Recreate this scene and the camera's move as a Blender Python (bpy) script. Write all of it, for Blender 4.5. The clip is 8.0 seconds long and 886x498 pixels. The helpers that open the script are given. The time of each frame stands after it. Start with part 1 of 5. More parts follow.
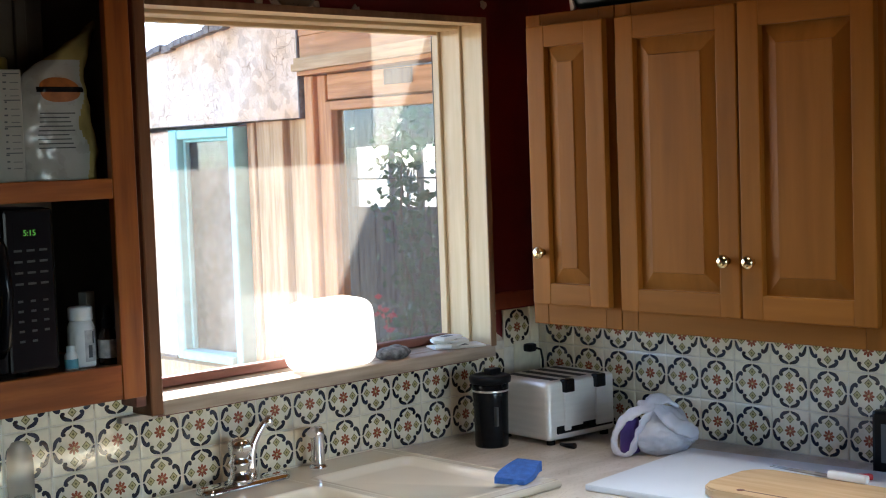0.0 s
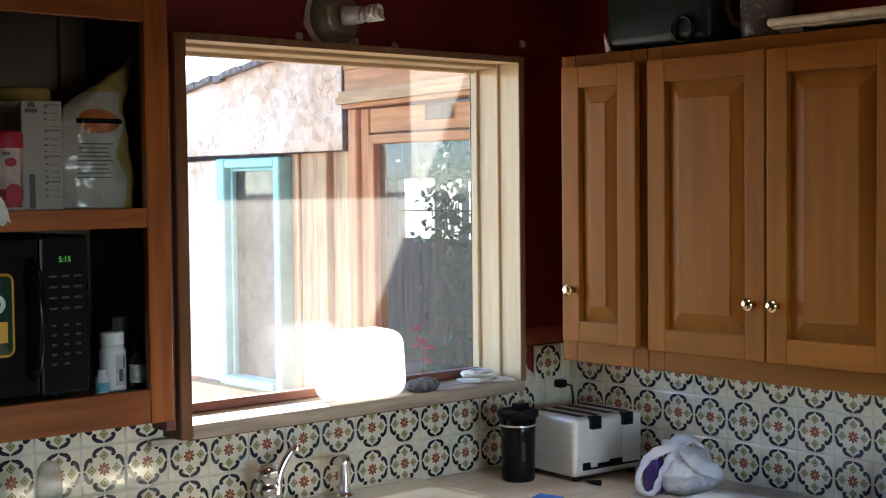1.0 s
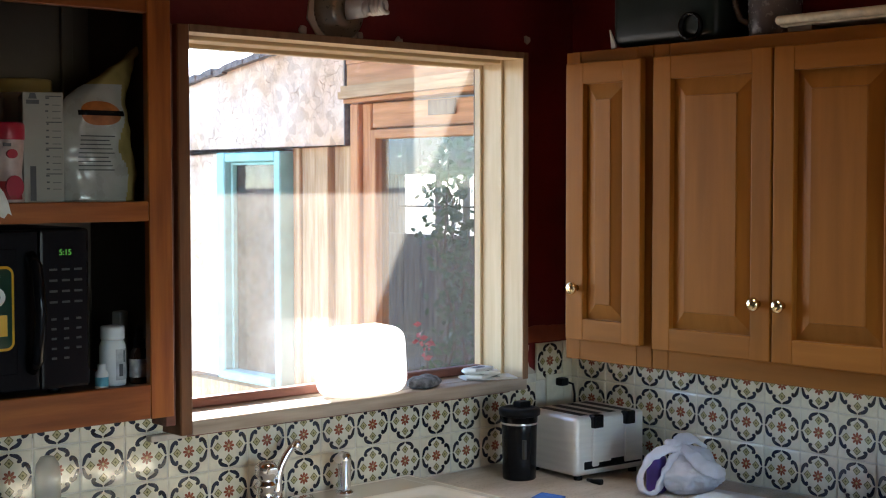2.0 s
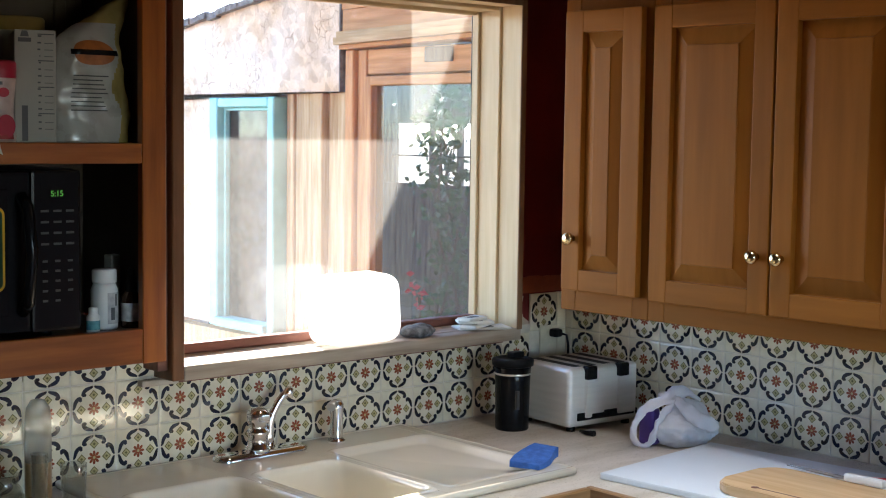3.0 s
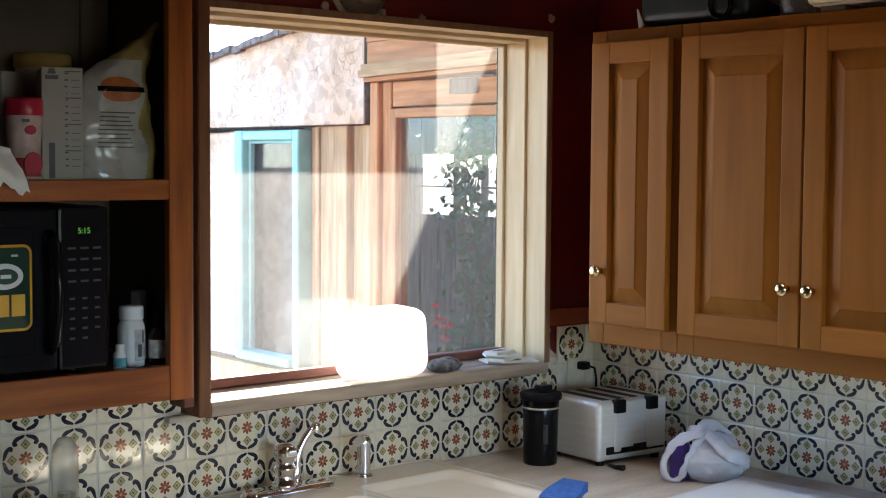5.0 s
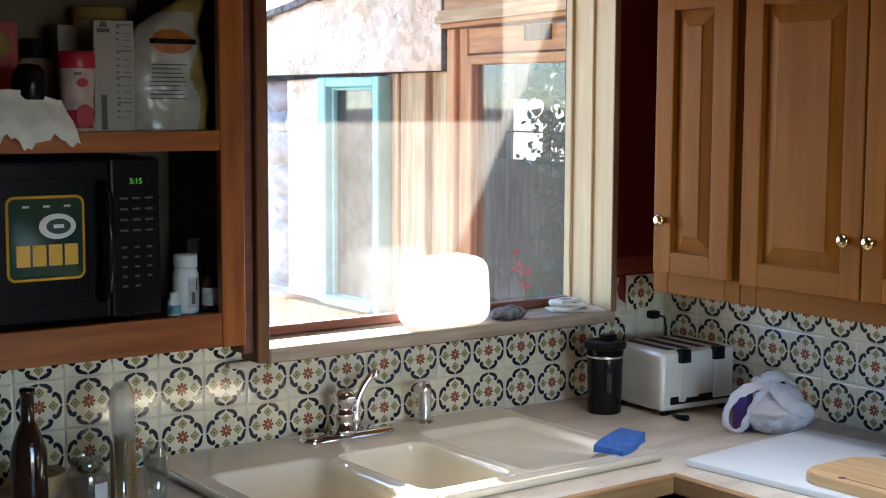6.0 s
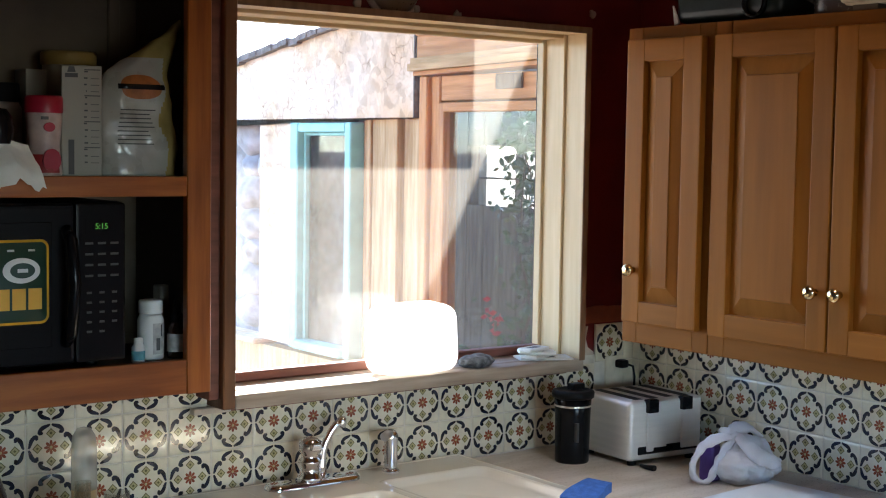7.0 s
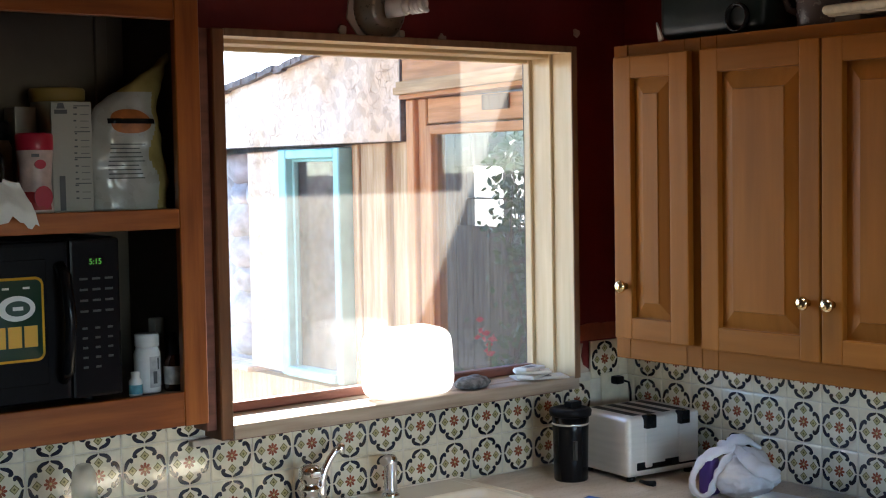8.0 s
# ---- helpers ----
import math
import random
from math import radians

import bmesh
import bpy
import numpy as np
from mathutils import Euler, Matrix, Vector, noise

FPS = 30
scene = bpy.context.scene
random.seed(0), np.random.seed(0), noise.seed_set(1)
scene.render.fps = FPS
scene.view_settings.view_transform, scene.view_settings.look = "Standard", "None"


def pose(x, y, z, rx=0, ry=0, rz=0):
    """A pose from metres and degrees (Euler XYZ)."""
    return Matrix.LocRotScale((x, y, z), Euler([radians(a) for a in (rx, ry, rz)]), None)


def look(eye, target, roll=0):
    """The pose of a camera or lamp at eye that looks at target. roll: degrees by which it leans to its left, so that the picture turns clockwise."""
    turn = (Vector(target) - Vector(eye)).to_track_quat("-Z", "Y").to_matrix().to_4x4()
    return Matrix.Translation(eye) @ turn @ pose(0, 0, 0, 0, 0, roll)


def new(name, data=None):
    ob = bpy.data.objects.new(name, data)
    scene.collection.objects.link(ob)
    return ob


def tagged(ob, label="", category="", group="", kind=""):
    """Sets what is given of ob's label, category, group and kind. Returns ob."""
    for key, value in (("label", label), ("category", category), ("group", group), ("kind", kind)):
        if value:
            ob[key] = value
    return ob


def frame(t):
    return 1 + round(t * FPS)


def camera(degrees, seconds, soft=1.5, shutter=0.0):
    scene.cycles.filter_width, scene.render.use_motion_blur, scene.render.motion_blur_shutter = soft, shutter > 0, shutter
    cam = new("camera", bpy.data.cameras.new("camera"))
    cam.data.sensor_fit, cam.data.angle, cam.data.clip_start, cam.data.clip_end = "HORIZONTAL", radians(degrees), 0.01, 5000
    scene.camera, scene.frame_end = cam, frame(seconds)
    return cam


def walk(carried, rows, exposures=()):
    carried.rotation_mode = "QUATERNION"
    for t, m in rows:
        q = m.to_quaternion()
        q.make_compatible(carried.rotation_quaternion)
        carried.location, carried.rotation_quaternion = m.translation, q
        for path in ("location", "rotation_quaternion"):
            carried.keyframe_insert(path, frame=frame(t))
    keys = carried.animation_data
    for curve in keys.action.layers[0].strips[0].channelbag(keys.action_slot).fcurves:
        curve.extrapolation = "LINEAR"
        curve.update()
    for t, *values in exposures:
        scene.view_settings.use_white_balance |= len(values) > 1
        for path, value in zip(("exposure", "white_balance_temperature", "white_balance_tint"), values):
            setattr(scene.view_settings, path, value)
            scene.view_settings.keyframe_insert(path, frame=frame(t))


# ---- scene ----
cam = camera(35.0, 8.0, soft=1.1)
PATH = [
    (0, (-2.510, -2.772, 1.685), (-1.125, -1.335, 1.553), -2.0),
    (0.5, (-2.503, -2.841, 1.696), (-1.173, -1.349, 1.614), -1.0),
    (1, (-2.496, -2.861, 1.700), (-1.170, -1.366, 1.612), -0.6),
    (1.2, (-2.494, -2.857, 1.700), (-1.174, -1.357, 1.600), 0.2),
    (2.3, (-2.487, -2.822, 1.700), (-1.156, -1.332, 1.608), -0.1),
    (2.5, (-2.485, -2.814, 1.699), (-1.155, -1.323, 1.593), 0.3),
    (3, (-2.477, -2.799, 1.689), (-1.141, -1.320, 1.527), 0.8),
    (3.5, (-2.477, -2.796, 1.693), (-1.138, -1.320, 1.523), 0.9),
    (4, (-2.484, -2.813, 1.698), (-1.121, -1.354, 1.576), 0.3),
    (4.5, (-2.476, -2.795, 1.697), (-1.138, -1.316, 1.558), 0.4),
    (5, (-2.472, -2.777, 1.700), (-1.158, -1.274, 1.578), 0.4),
    (5.2, (-2.452, -2.797, 1.708), (-1.206, -1.242, 1.537), 1.1),
    (6.3, (-2.353, -2.882, 1.719), (-1.178, -1.277, 1.513), 0.2),
    (6.5, (-2.354, -2.875, 1.714), (-1.142, -1.297, 1.506), 0.6),
    (7, (-2.347, -2.883, 1.728), (-1.140, -1.295, 1.585), 0.9),
    (7.5, (-2.371, -2.876, 1.737), (-1.162, -1.286, 1.626), 0.2),
    (8, (-2.360, -2.881, 1.736), (-1.138, -1.302, 1.621), -1.0),
]
walk(cam, [(t, look(e, a, r)) for t, e, a, r in PATH], exposures=[(0, 3.7, 6500, 10), (8, 3.7, 6500, 10)])

# ---- world, sun, large lights ----
SUN = Vector((0.27, 1.0, 0.52)).normalized()
world = bpy.data.worlds.new("sky")
scene.world = world
world.use_nodes = True
wn = world.node_tree.nodes
sky = wn.new("ShaderNodeTexSky")
sky.sky_type = "NISHITA"
sky.sun_disc = False
sky.air_density, sky.dust_density, sky.ozone_density = 0.7, 0.0, 3.0
sky.sun_elevation = math.asin(SUN.z)
sky.sun_rotation = math.atan2(SUN.x, SUN.y)
wn["Background"].inputs[1].default_value = 0.15
world.node_tree.links.new(sky.outputs[0], wn["Background"].inputs[0])
sun = new("sun", bpy.data.lights.new("sun", "SUN"))
sun.data.energy, sun.data.angle, sun.data.color = 4.5, radians(0.5), (1, 0.95, 0.86)
sun.matrix_world = look(SUN * 20, (0, 0, 0))


# Overhead fill lamp, unseen, added to brighten the worktop.
overhead_fill = new("added_overhead_fill", bpy.data.lights.new("added_overhead_fill", "AREA"))
overhead_fill.data.shape, overhead_fill.data.size, overhead_fill.data.size_y = "RECTANGLE", 0.36, 0.58
overhead_fill.data.energy, overhead_fill.data.color = 4.7, (0.9, 0.96, 1.0)
overhead_fill.matrix_world = pose(-0.36, -1.3, 3.28)

# Low warm fill lamp, unseen, added to brighten fronts that face south.
low_fill = new("added_low_fill", bpy.data.lights.new("added_low_fill", "AREA"))
low_fill.data.shape, low_fill.data.size, low_fill.data.size_y = "RECTANGLE", 1.3, 1.8
low_fill.data.energy, low_fill.data.color = 0.055, (1, 0.9, 0.74)
low_fill.matrix_world = look((-1.2, -4.78, 1.0), (-1.1, 0, 1.2))

# ---- materials ----


def mat(name, col, rough=0.5, metal=0.0, var=0.12, scale=8, bump=0.1, bscale=90, stretch=(1, 1, 1), spec=0.5, coat=0.0,
        trans=0.0, ior=1.45, col2=None, detail=5, sss=0.0, rvar=0.1, emit=None):
    m = bpy.data.materials.new(name)
    m.use_nodes = True
    n, l = m.node_tree.nodes, m.node_tree.links
    b = n["Principled BSDF"]
    tc, mp = n.new("ShaderNodeTexCoord"), n.new("ShaderNodeMapping")
    mp.inputs["Scale"].default_value = stretch
    l.new(tc.outputs["Object"], mp.inputs["Vector"])
    no = n.new("ShaderNodeTexNoise")
    no.inputs["Scale"].default_value, no.inputs["Detail"].default_value = scale, detail
    l.new(mp.outputs[0], no.inputs["Vector"])
    ramp = n.new("ShaderNodeValToRGB")
    c2 = col2 or [min(1, c * (1 + var)) for c in col]
    c1 = col if col2 else [c * (1 - var) for c in col]
    ramp.color_ramp.elements[0].position, ramp.color_ramp.elements[1].position = 0.34, 0.66
    ramp.color_ramp.elements[0].color, ramp.color_ramp.elements[1].color = (*c1, 1), (*c2, 1)
    l.new(no.outputs[0], ramp.inputs[0])
    l.new(ramp.outputs[0], b.inputs["Base Color"])
    fine = n.new("ShaderNodeTexNoise")
    fine.inputs["Scale"].default_value, fine.inputs["Detail"].default_value = bscale, 4
    l.new(mp.outputs[0], fine.inputs["Vector"])
    rr = n.new("ShaderNodeMapRange")
    rr.inputs["To Min"].default_value, rr.inputs["To Max"].default_value = max(0.02, rough - rvar), min(1, rough + rvar)
    l.new(fine.outputs[0], rr.inputs["Value"])
    l.new(rr.outputs[0], b.inputs["Roughness"])
    if bump:
        bp = n.new("ShaderNodeBump")
        bp.inputs["Strength"].default_value, bp.inputs["Distance"].default_value = bump, 0.004
        l.new(fine.outputs[0], bp.inputs["Height"])
        l.new(bp.outputs[0], b.inputs["Normal"])
    b.inputs["Metallic"].default_value = metal
    b.inputs["Specular IOR Level"].default_value = spec
    b.inputs["Coat Weight"].default_value = coat
    b.inputs["Transmission Weight"].default_value = trans
    b.inputs["IOR"].default_value = ior
    b.inputs["Subsurface Weight"].default_value = sss
    if emit:
        b.inputs["Emission Color"].default_value = (*emit[0], 1)
        b.inputs["Emission Strength"].default_value = emit[1]
    return m


def wood(name, light, dark, along="z", rough=0.42, coat=0.15, grain=1.0, spec=0.4):
    """Timber with broad figure, fine pores along the grain and a slightly different tone from board to board."""
    st = {"x": (1.2, 14, 14), "y": (14, 1.2, 14), "z": (14, 14, 1.2)}[along]
    m = mat(name, dark, rough, 0, 0, 3.2 * grain, 0.12, 9 * grain, st, spec, coat, col2=light, detail=7)
    n, l = m.node_tree.nodes, m.node_tree.links
    b = n["Principled BSDF"]
    src = b.inputs["Base Color"].links[0].from_socket
    hsv, info, mr = n.new("ShaderNodeHueSaturation"), n.new("ShaderNodeObjectInfo"), n.new("ShaderNodeMapRange")
    mr.inputs["To Min"].default_value, mr.inputs["To Max"].default_value = 0.94, 1.06
    l.new(info.outputs["Random"], mr.inputs["Value"])
    l.new(mr.outputs[0], hsv.inputs["Value"])
    l.new(src, hsv.inputs["Color"])
    l.new(hsv.outputs[0], b.inputs["Base Color"])
    return m


def glassy(name, tint=(1, 1, 1), dust=0.0, dust_col=(0.8, 0.78, 0.74), gloss=0.03):
    """Thin glass: clear, a little gloss, and a film of dust that catches the sun."""
    m = bpy.data.materials.new(name)
    m.use_nodes = True
    n, l = m.node_tree.nodes, m.node_tree.links
    n.remove(n["Principled BSDF"])
    tr, gl, tl = n.new("ShaderNodeBsdfTransparent"), n.new("ShaderNodeBsdfGlossy"), n.new("ShaderNodeBsdfTranslucent")
    tr.inputs[0].default_value = (*tint, 1)
    gl.inputs["Roughness"].default_value = 0.02
    tl.inputs[0].default_value = (*dust_col, 1)
    m1, m2 = n.new("ShaderNodeMixShader"), n.new("ShaderNodeMixShader")
    lw, pw, mx = n.new("ShaderNodeLayerWeight"), n.new("ShaderNodeMath"), n.new("ShaderNodeMapRange")
    pw.operation, pw.inputs[1].default_value = "POWER", 3.5
    mx.inputs["To Min"].default_value, mx.inputs["To Max"].default_value = gloss, gloss + 0.4
    l.new(lw.outputs["Facing"], pw.inputs[0])
    l.new(pw.outputs[0], mx.inputs["Value"])
    l.new(mx.outputs[0], m1.inputs[0])
    l.new(tr.outputs[0], m1.inputs[1])
    l.new(gl.outputs[0], m1.inputs[2])
    tc, no, mr = n.new("ShaderNodeTexCoord"), n.new("ShaderNodeTexNoise"), n.new("ShaderNodeMapRange")
    no.inputs["Scale"].default_value, no.inputs["Detail"].default_value = 5, 6
    l.new(tc.outputs["Object"], no.inputs["Vector"])
    l.new(no.outputs[0], mr.inputs["Value"])
    mr.inputs["To Min"].default_value, mr.inputs["To Max"].default_value = dust * 0.6, dust * 1.4
    l.new(mr.outputs[0], m2.inputs[0])
    l.new(m1.outputs[0], m2.inputs[1])
    l.new(tl.outputs[0], m2.inputs[2])
    l.new(m2.outputs[0], n["Material Output"].inputs[0])
    return m


def strand_board(name):
    """Pressed wood flakes lying every way, bleached in patches, with dark gaps between some of the flakes."""
    m = mat(name, (0.5, 0.33, 0.16), 0.85, var=0, scale=2.2, bump=0.0, col2=(0.72, 0.66, 0.55), detail=9)
    n, l = m.node_tree.nodes, m.node_tree.links
    b = n["Principled BSDF"]
    src = b.inputs["Base Color"].links[0].from_socket
    tc, warp, add = n.new("ShaderNodeTexCoord"), n.new("ShaderNodeTexNoise"), n.new("ShaderNodeMixRGB")
    warp.inputs["Scale"].default_value = 9
    add.blend_type, add.inputs[0].default_value = "ADD", 0.09
    l.new(tc.outputs["Object"], warp.inputs["Vector"])
    l.new(tc.outputs["Object"], add.inputs[1])
    l.new(warp.outputs["Color"], add.inputs[2])
    flake, gap, patch = n.new("ShaderNodeTexVoronoi"), n.new("ShaderNodeTexVoronoi"), n.new("ShaderNodeTexNoise")
    flake.inputs["Scale"].default_value, gap.inputs["Scale"].default_value = 30, 24
    patch.inputs["Scale"].default_value = 6
    gap.feature = "DISTANCE_TO_EDGE"
    for v in (flake, gap, patch):
        l.new(add.outputs[0], v.inputs["Vector"])
    tone, r1, r2, mul = n.new("ShaderNodeHueSaturation"), n.new("ShaderNodeMapRange"), n.new("ShaderNodeMapRange"), n.new("ShaderNodeMath")
    r1.inputs["To Min"].default_value, r1.inputs["To Max"].default_value = 0.72, 1.18
    l.new(flake.outputs["Color"], r1.inputs["Value"])
    l.new(r1.outputs[0], tone.inputs["Value"])
    l.new(src, tone.inputs["Color"])
    r2.inputs["From Max"].default_value = 0.03
    l.new(gap.outputs["Distance"], r2.inputs["Value"])
    thr = n.new("ShaderNodeMapRange")
    thr.inputs["From Min"].default_value, thr.inputs["From Max"].default_value = 0.5, 0.62
    thr.inputs["To Min"].default_value, thr.inputs["To Max"].default_value = 1.0, 0.0
    l.new(patch.outputs[0], thr.inputs["Value"])
    mul.operation = "MAXIMUM"
    l.new(r2.outputs[0], mul.inputs[0])
    l.new(thr.outputs[0], mul.inputs[1])
    dark = n.new("ShaderNodeMixRGB")
    dark.inputs[1].default_value = (0.3, 0.21, 0.12, 1)
    l.new(mul.outputs[0], dark.inputs[0])
    l.new(tone.outputs[0], dark.inputs[2])
    l.new(dark.outputs[0], b.inputs["Base Color"])
    bp = n.new("ShaderNodeBump")
    bp.inputs["Strength"].default_value, bp.inputs["Distance"].default_value = 0.6, 0.01
    l.new(mul.outputs[0], bp.inputs["Height"])
    l.new(bp.outputs[0], b.inputs["Normal"])
    return m


M_RED = mat("red_wall_paint", (0.15, 0.012, 0.012), 0.55, var=0.25, scale=3, bump=0.25, bscale=60)
M_PLASTER = mat("bare_plaster", (0.5, 0.42, 0.33), 0.8, var=0.2, scale=12, bump=0.4)
M_ORANGE = mat("old_orange_paint", (0.3, 0.07, 0.03), 0.6, var=0.25, scale=14, bump=0.3)
M_CEIL = wood("ceiling_boards", (0.3, 0.18, 0.09), (0.2, 0.11, 0.05), "x", 0.6, 0.0)
M_FLOOR = mat("floor_tile_clay", (0.17, 0.11, 0.07), 0.45, var=0.2, scale=5)
M_TAN = mat("tan_wall_paint", (0.33, 0.29, 0.22), 0.7, var=0.08, scale=3, bump=0.15)
M_SIDE = wood("dark_brown_side_board", (0.2, 0.085, 0.035), (0.12, 0.05, 0.02), "z", 0.5, 0.0)
M_DULL = mat("dull_steel", (0.3, 0.29, 0.28), 0.5, 1.0, 0.1)
M_GROUT = mat("grout", (0.62, 0.57, 0.47), 0.85, var=0.12, scale=30, bump=0.3)
M_GLAZE = mat("cream_glaze", (0.7, 0.63, 0.47), 0.04, var=0.12, scale=18, bump=1.0, bscale=22, coat=0.8, rvar=0.02)
M_BLUE = mat("dark_blue_glaze", (0.014, 0.018, 0.032), 0.14, var=0.3, scale=60, bump=0.1, bscale=24, coat=0.5, rvar=0.05)
M_TRED = mat("rust_red_glaze", (0.27, 0.066, 0.028), 0.14, var=0.25, scale=80, bump=0.1, bscale=24, coat=0.5, rvar=0.05)
M_OLIVE = mat("olive_glaze", (0.14, 0.12, 0.04), 0.14, var=0.25, scale=80, bump=0.1, bscale=24, coat=0.5, rvar=0.05)
M_YELL = mat("straw_glaze", (0.42, 0.35, 0.17), 0.14, var=0.2, scale=80, bump=0.1, bscale=24, coat=0.5, rvar=0.05)
M_MAPLE = wood("maple_grain_up", (0.272, 0.097, 0.014), (0.213, 0.071, 0.0086), "z", 0.55, 0.0, grain=0.5, spec=0.1)
M_MAPLEH = wood("maple_grain_across", (0.272, 0.097, 0.014), (0.213, 0.071, 0.0086), "y", 0.55, 0.0, grain=0.5, spec=0.1)
M_CHERRY = wood("red_brown_wood_up", (0.37, 0.105, 0.014), (0.22, 0.052, 0.006), "z")
M_CHERRYH = wood("red_brown_wood_across", (0.37, 0.105, 0.014), (0.22, 0.052, 0.006), "x")
M_OAK = wood("oak_edge", (0.42, 0.25, 0.12), (0.28, 0.15, 0.06), "x")
M_OAKY = wood("oak_edge_across", (0.42, 0.25, 0.12), (0.28, 0.15, 0.06), "y")
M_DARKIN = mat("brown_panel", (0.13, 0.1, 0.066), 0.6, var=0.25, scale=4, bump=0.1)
M_SHADE = mat("painted_shade_brown", (0.05, 0.036, 0.022), 0.6, var=0.2, scale=4, bump=0.1)
M_CREAMW = wood("cream_painted_wood_up", (0.63, 0.48, 0.28), (0.55, 0.4, 0.22), "z", 0.5, 0.05)
M_CREAMH = wood("cream_painted_wood_across", (0.63, 0.48, 0.28), (0.55, 0.4, 0.22), "x", 0.5, 0.05)
M_SILL = wood("pale_worn_sill", (0.46, 0.37, 0.28), (0.27, 0.205, 0.15), "x", 0.55, 0.0)
M_EDGE = wood("brown_front_edge", (0.25, 0.14, 0.075), (0.17, 0.09, 0.045), "z", 0.6, 0.0)
M_SASH = wood("red_brown_sash", (0.2, 0.075, 0.05), (0.12, 0.045, 0.03), "x", 0.5, 0.0)
M_COUNTER = mat("mottled_beige_worktop", (0.5, 0.43, 0.34), 0.3, var=0.0, scale=5, bump=0.05, col2=(0.68, 0.61, 0.52), detail=8,
                stretch=(1, 4, 1))
M_ENAMEL = mat("bisque_enamel", (0.74, 0.68, 0.55), 0.12, var=0.04, scale=4, bump=0.02, coat=0.5, rvar=0.05)
M_TOAST = mat("satin_steel", (0.76, 0.73, 0.67), 0.4, 0.35, 0.05, 6, 0.04, 60, (1, 1, 12))
M_CHROME = mat("chrome", (0.8, 0.8, 0.82), 0.07, 1.0, 0.04, bump=0.0, rvar=0.04)
M_STEEL = mat("brushed_steel", (0.66, 0.64, 0.6), 0.34, 1.0, 0.06, 6, 0.05, 60, (1, 1, 12))
M_BLACK = mat("black_plastic", (0.006, 0.006, 0.007), 0.22, var=0.1, bump=0.0, spec=0.2, rvar=0.04)
M_BLACKM = mat("black_matte_plastic", (0.006, 0.006, 0.007), 0.45, var=0.2, scale=20, bump=0.04, spec=0.15)
M_GREY = mat("grey_print", (0.09, 0.09, 0.09), 0.5)
M_KEY = mat("grey_key_print", (0.05, 0.05, 0.047), 0.5)
M_BRASS = mat("brass", (0.72, 0.56, 0.3), 0.18, 1.0, 0.1, bump=0.03)
M_WHITEP = mat("white_plastic", (0.78, 0.77, 0.72), 0.4, var=0.05, bump=0.03)
M_PAPER = mat("white_paper", (0.72, 0.7, 0.64), 0.8, var=0.07, scale=20, bump=0.3, bscale=40)
M_BOARDW = mat("white_laminate_board", (0.7, 0.75, 0.79), 0.4, var=0.05, scale=3, bump=0.05)
M_CUTB = wood("pale_cutting_board", (0.66, 0.45, 0.25), (0.55, 0.34, 0.16), "y", 0.5, 0.0)
M_SPONGE = mat("blue_foam", (0.04, 0.13, 0.42), 0.9, var=0.2, scale=60, bump=0.7, bscale=300)
M_PURPLE = mat("purple_wrapper", (0.07, 0.03, 0.2), 0.4, var=0.3)
M_STONE = mat("dark_pumice", (0.13, 0.135, 0.14), 0.9, var=0.6, scale=60, bump=1.0, bscale=120)
M_CHIPW = mat("white_bag_film", (0.37, 0.36, 0.32), 0.28, var=0.06, scale=12, bump=0.35, bscale=26, coat=0.3)
M_CHIPY = mat("yellow_clear_bag_film", (0.34, 0.26, 0.09), 0.22, var=0.25, scale=14, bump=0.35, bscale=26, coat=0.4)
M_ORNG = mat("orange_print", (0.33, 0.1, 0.02), 0.4, var=0.2, scale=60)
M_PINK = mat("pink_plastic", (0.38, 0.014, 0.035), 0.35, var=0.1)
M_PINKL = mat("pale_pink_print", (0.52, 0.39, 0.34), 0.4, var=0.25, scale=25)
M_CARD = mat("printed_white_card", (0.36, 0.34, 0.29), 0.6, var=0.04)
M_YLID = mat("yellow_lid", (0.33, 0.22, 0.06), 0.45, var=0.1)
M_TUB = mat("clear_tub", (0.45, 0.42, 0.36), 0.35, var=0.1)
M_REDBOX = mat("red_card", (0.32, 0.02, 0.02), 0.5, var=0.1)
M_STGREEN = mat("sticker_green", (0.012, 0.045, 0.028), 0.4, var=0.05)
M_STYEL = mat("sticker_yellow", (0.75, 0.4, 0.03), 0.4, var=0.05)
M_STWHITE = mat("sticker_white", (0.7, 0.7, 0.66), 0.4, var=0.05)
M_DIGIT = mat("green_display_digits", (0.02, 0.2, 0.03), 0.4, emit=((0.3, 1.0, 0.15), 0.022))
M_BROWNG = mat("amber_bottle", (0.03, 0.012, 0.006), 0.12, var=0.1, coat=0.4)
M_LABEL = mat("pale_label", (0.5, 0.48, 0.45), 0.6, var=0.25, scale=60)
M_TEALBIT = mat("teal_label", (0.12, 0.35, 0.4), 0.6, var=0.25, scale=60)
M_FROST2 = mat("amber_liquid_bottle", (0.42, 0.27, 0.12), 0.3, var=0.1, scale=10, bump=0.05, trans=0.25)
M_GREENBOX = mat("dark_green_plastic", (0.012, 0.022, 0.02), 0.35, var=0.2, bump=0.08)
M_MUGG = mat("smoky_plastic", (0.17, 0.16, 0.17), 0.25, var=0.1, trans=0.2)
M_TRAY = mat("pale_straw_tray", (0.55, 0.47, 0.33), 0.6, var=0.15, scale=40)
M_PORC = mat("tarnished_metal_lamp", (0.26, 0.22, 0.16), 0.3, 0.4, 0.2, bump=0.05)
M_CFL = mat("white_lamp_glass", (0.8, 0.79, 0.76), 0.3, var=0.03, bump=0.0)
M_REDH = mat("red_handle", (0.42, 0.02, 0.03), 0.35)


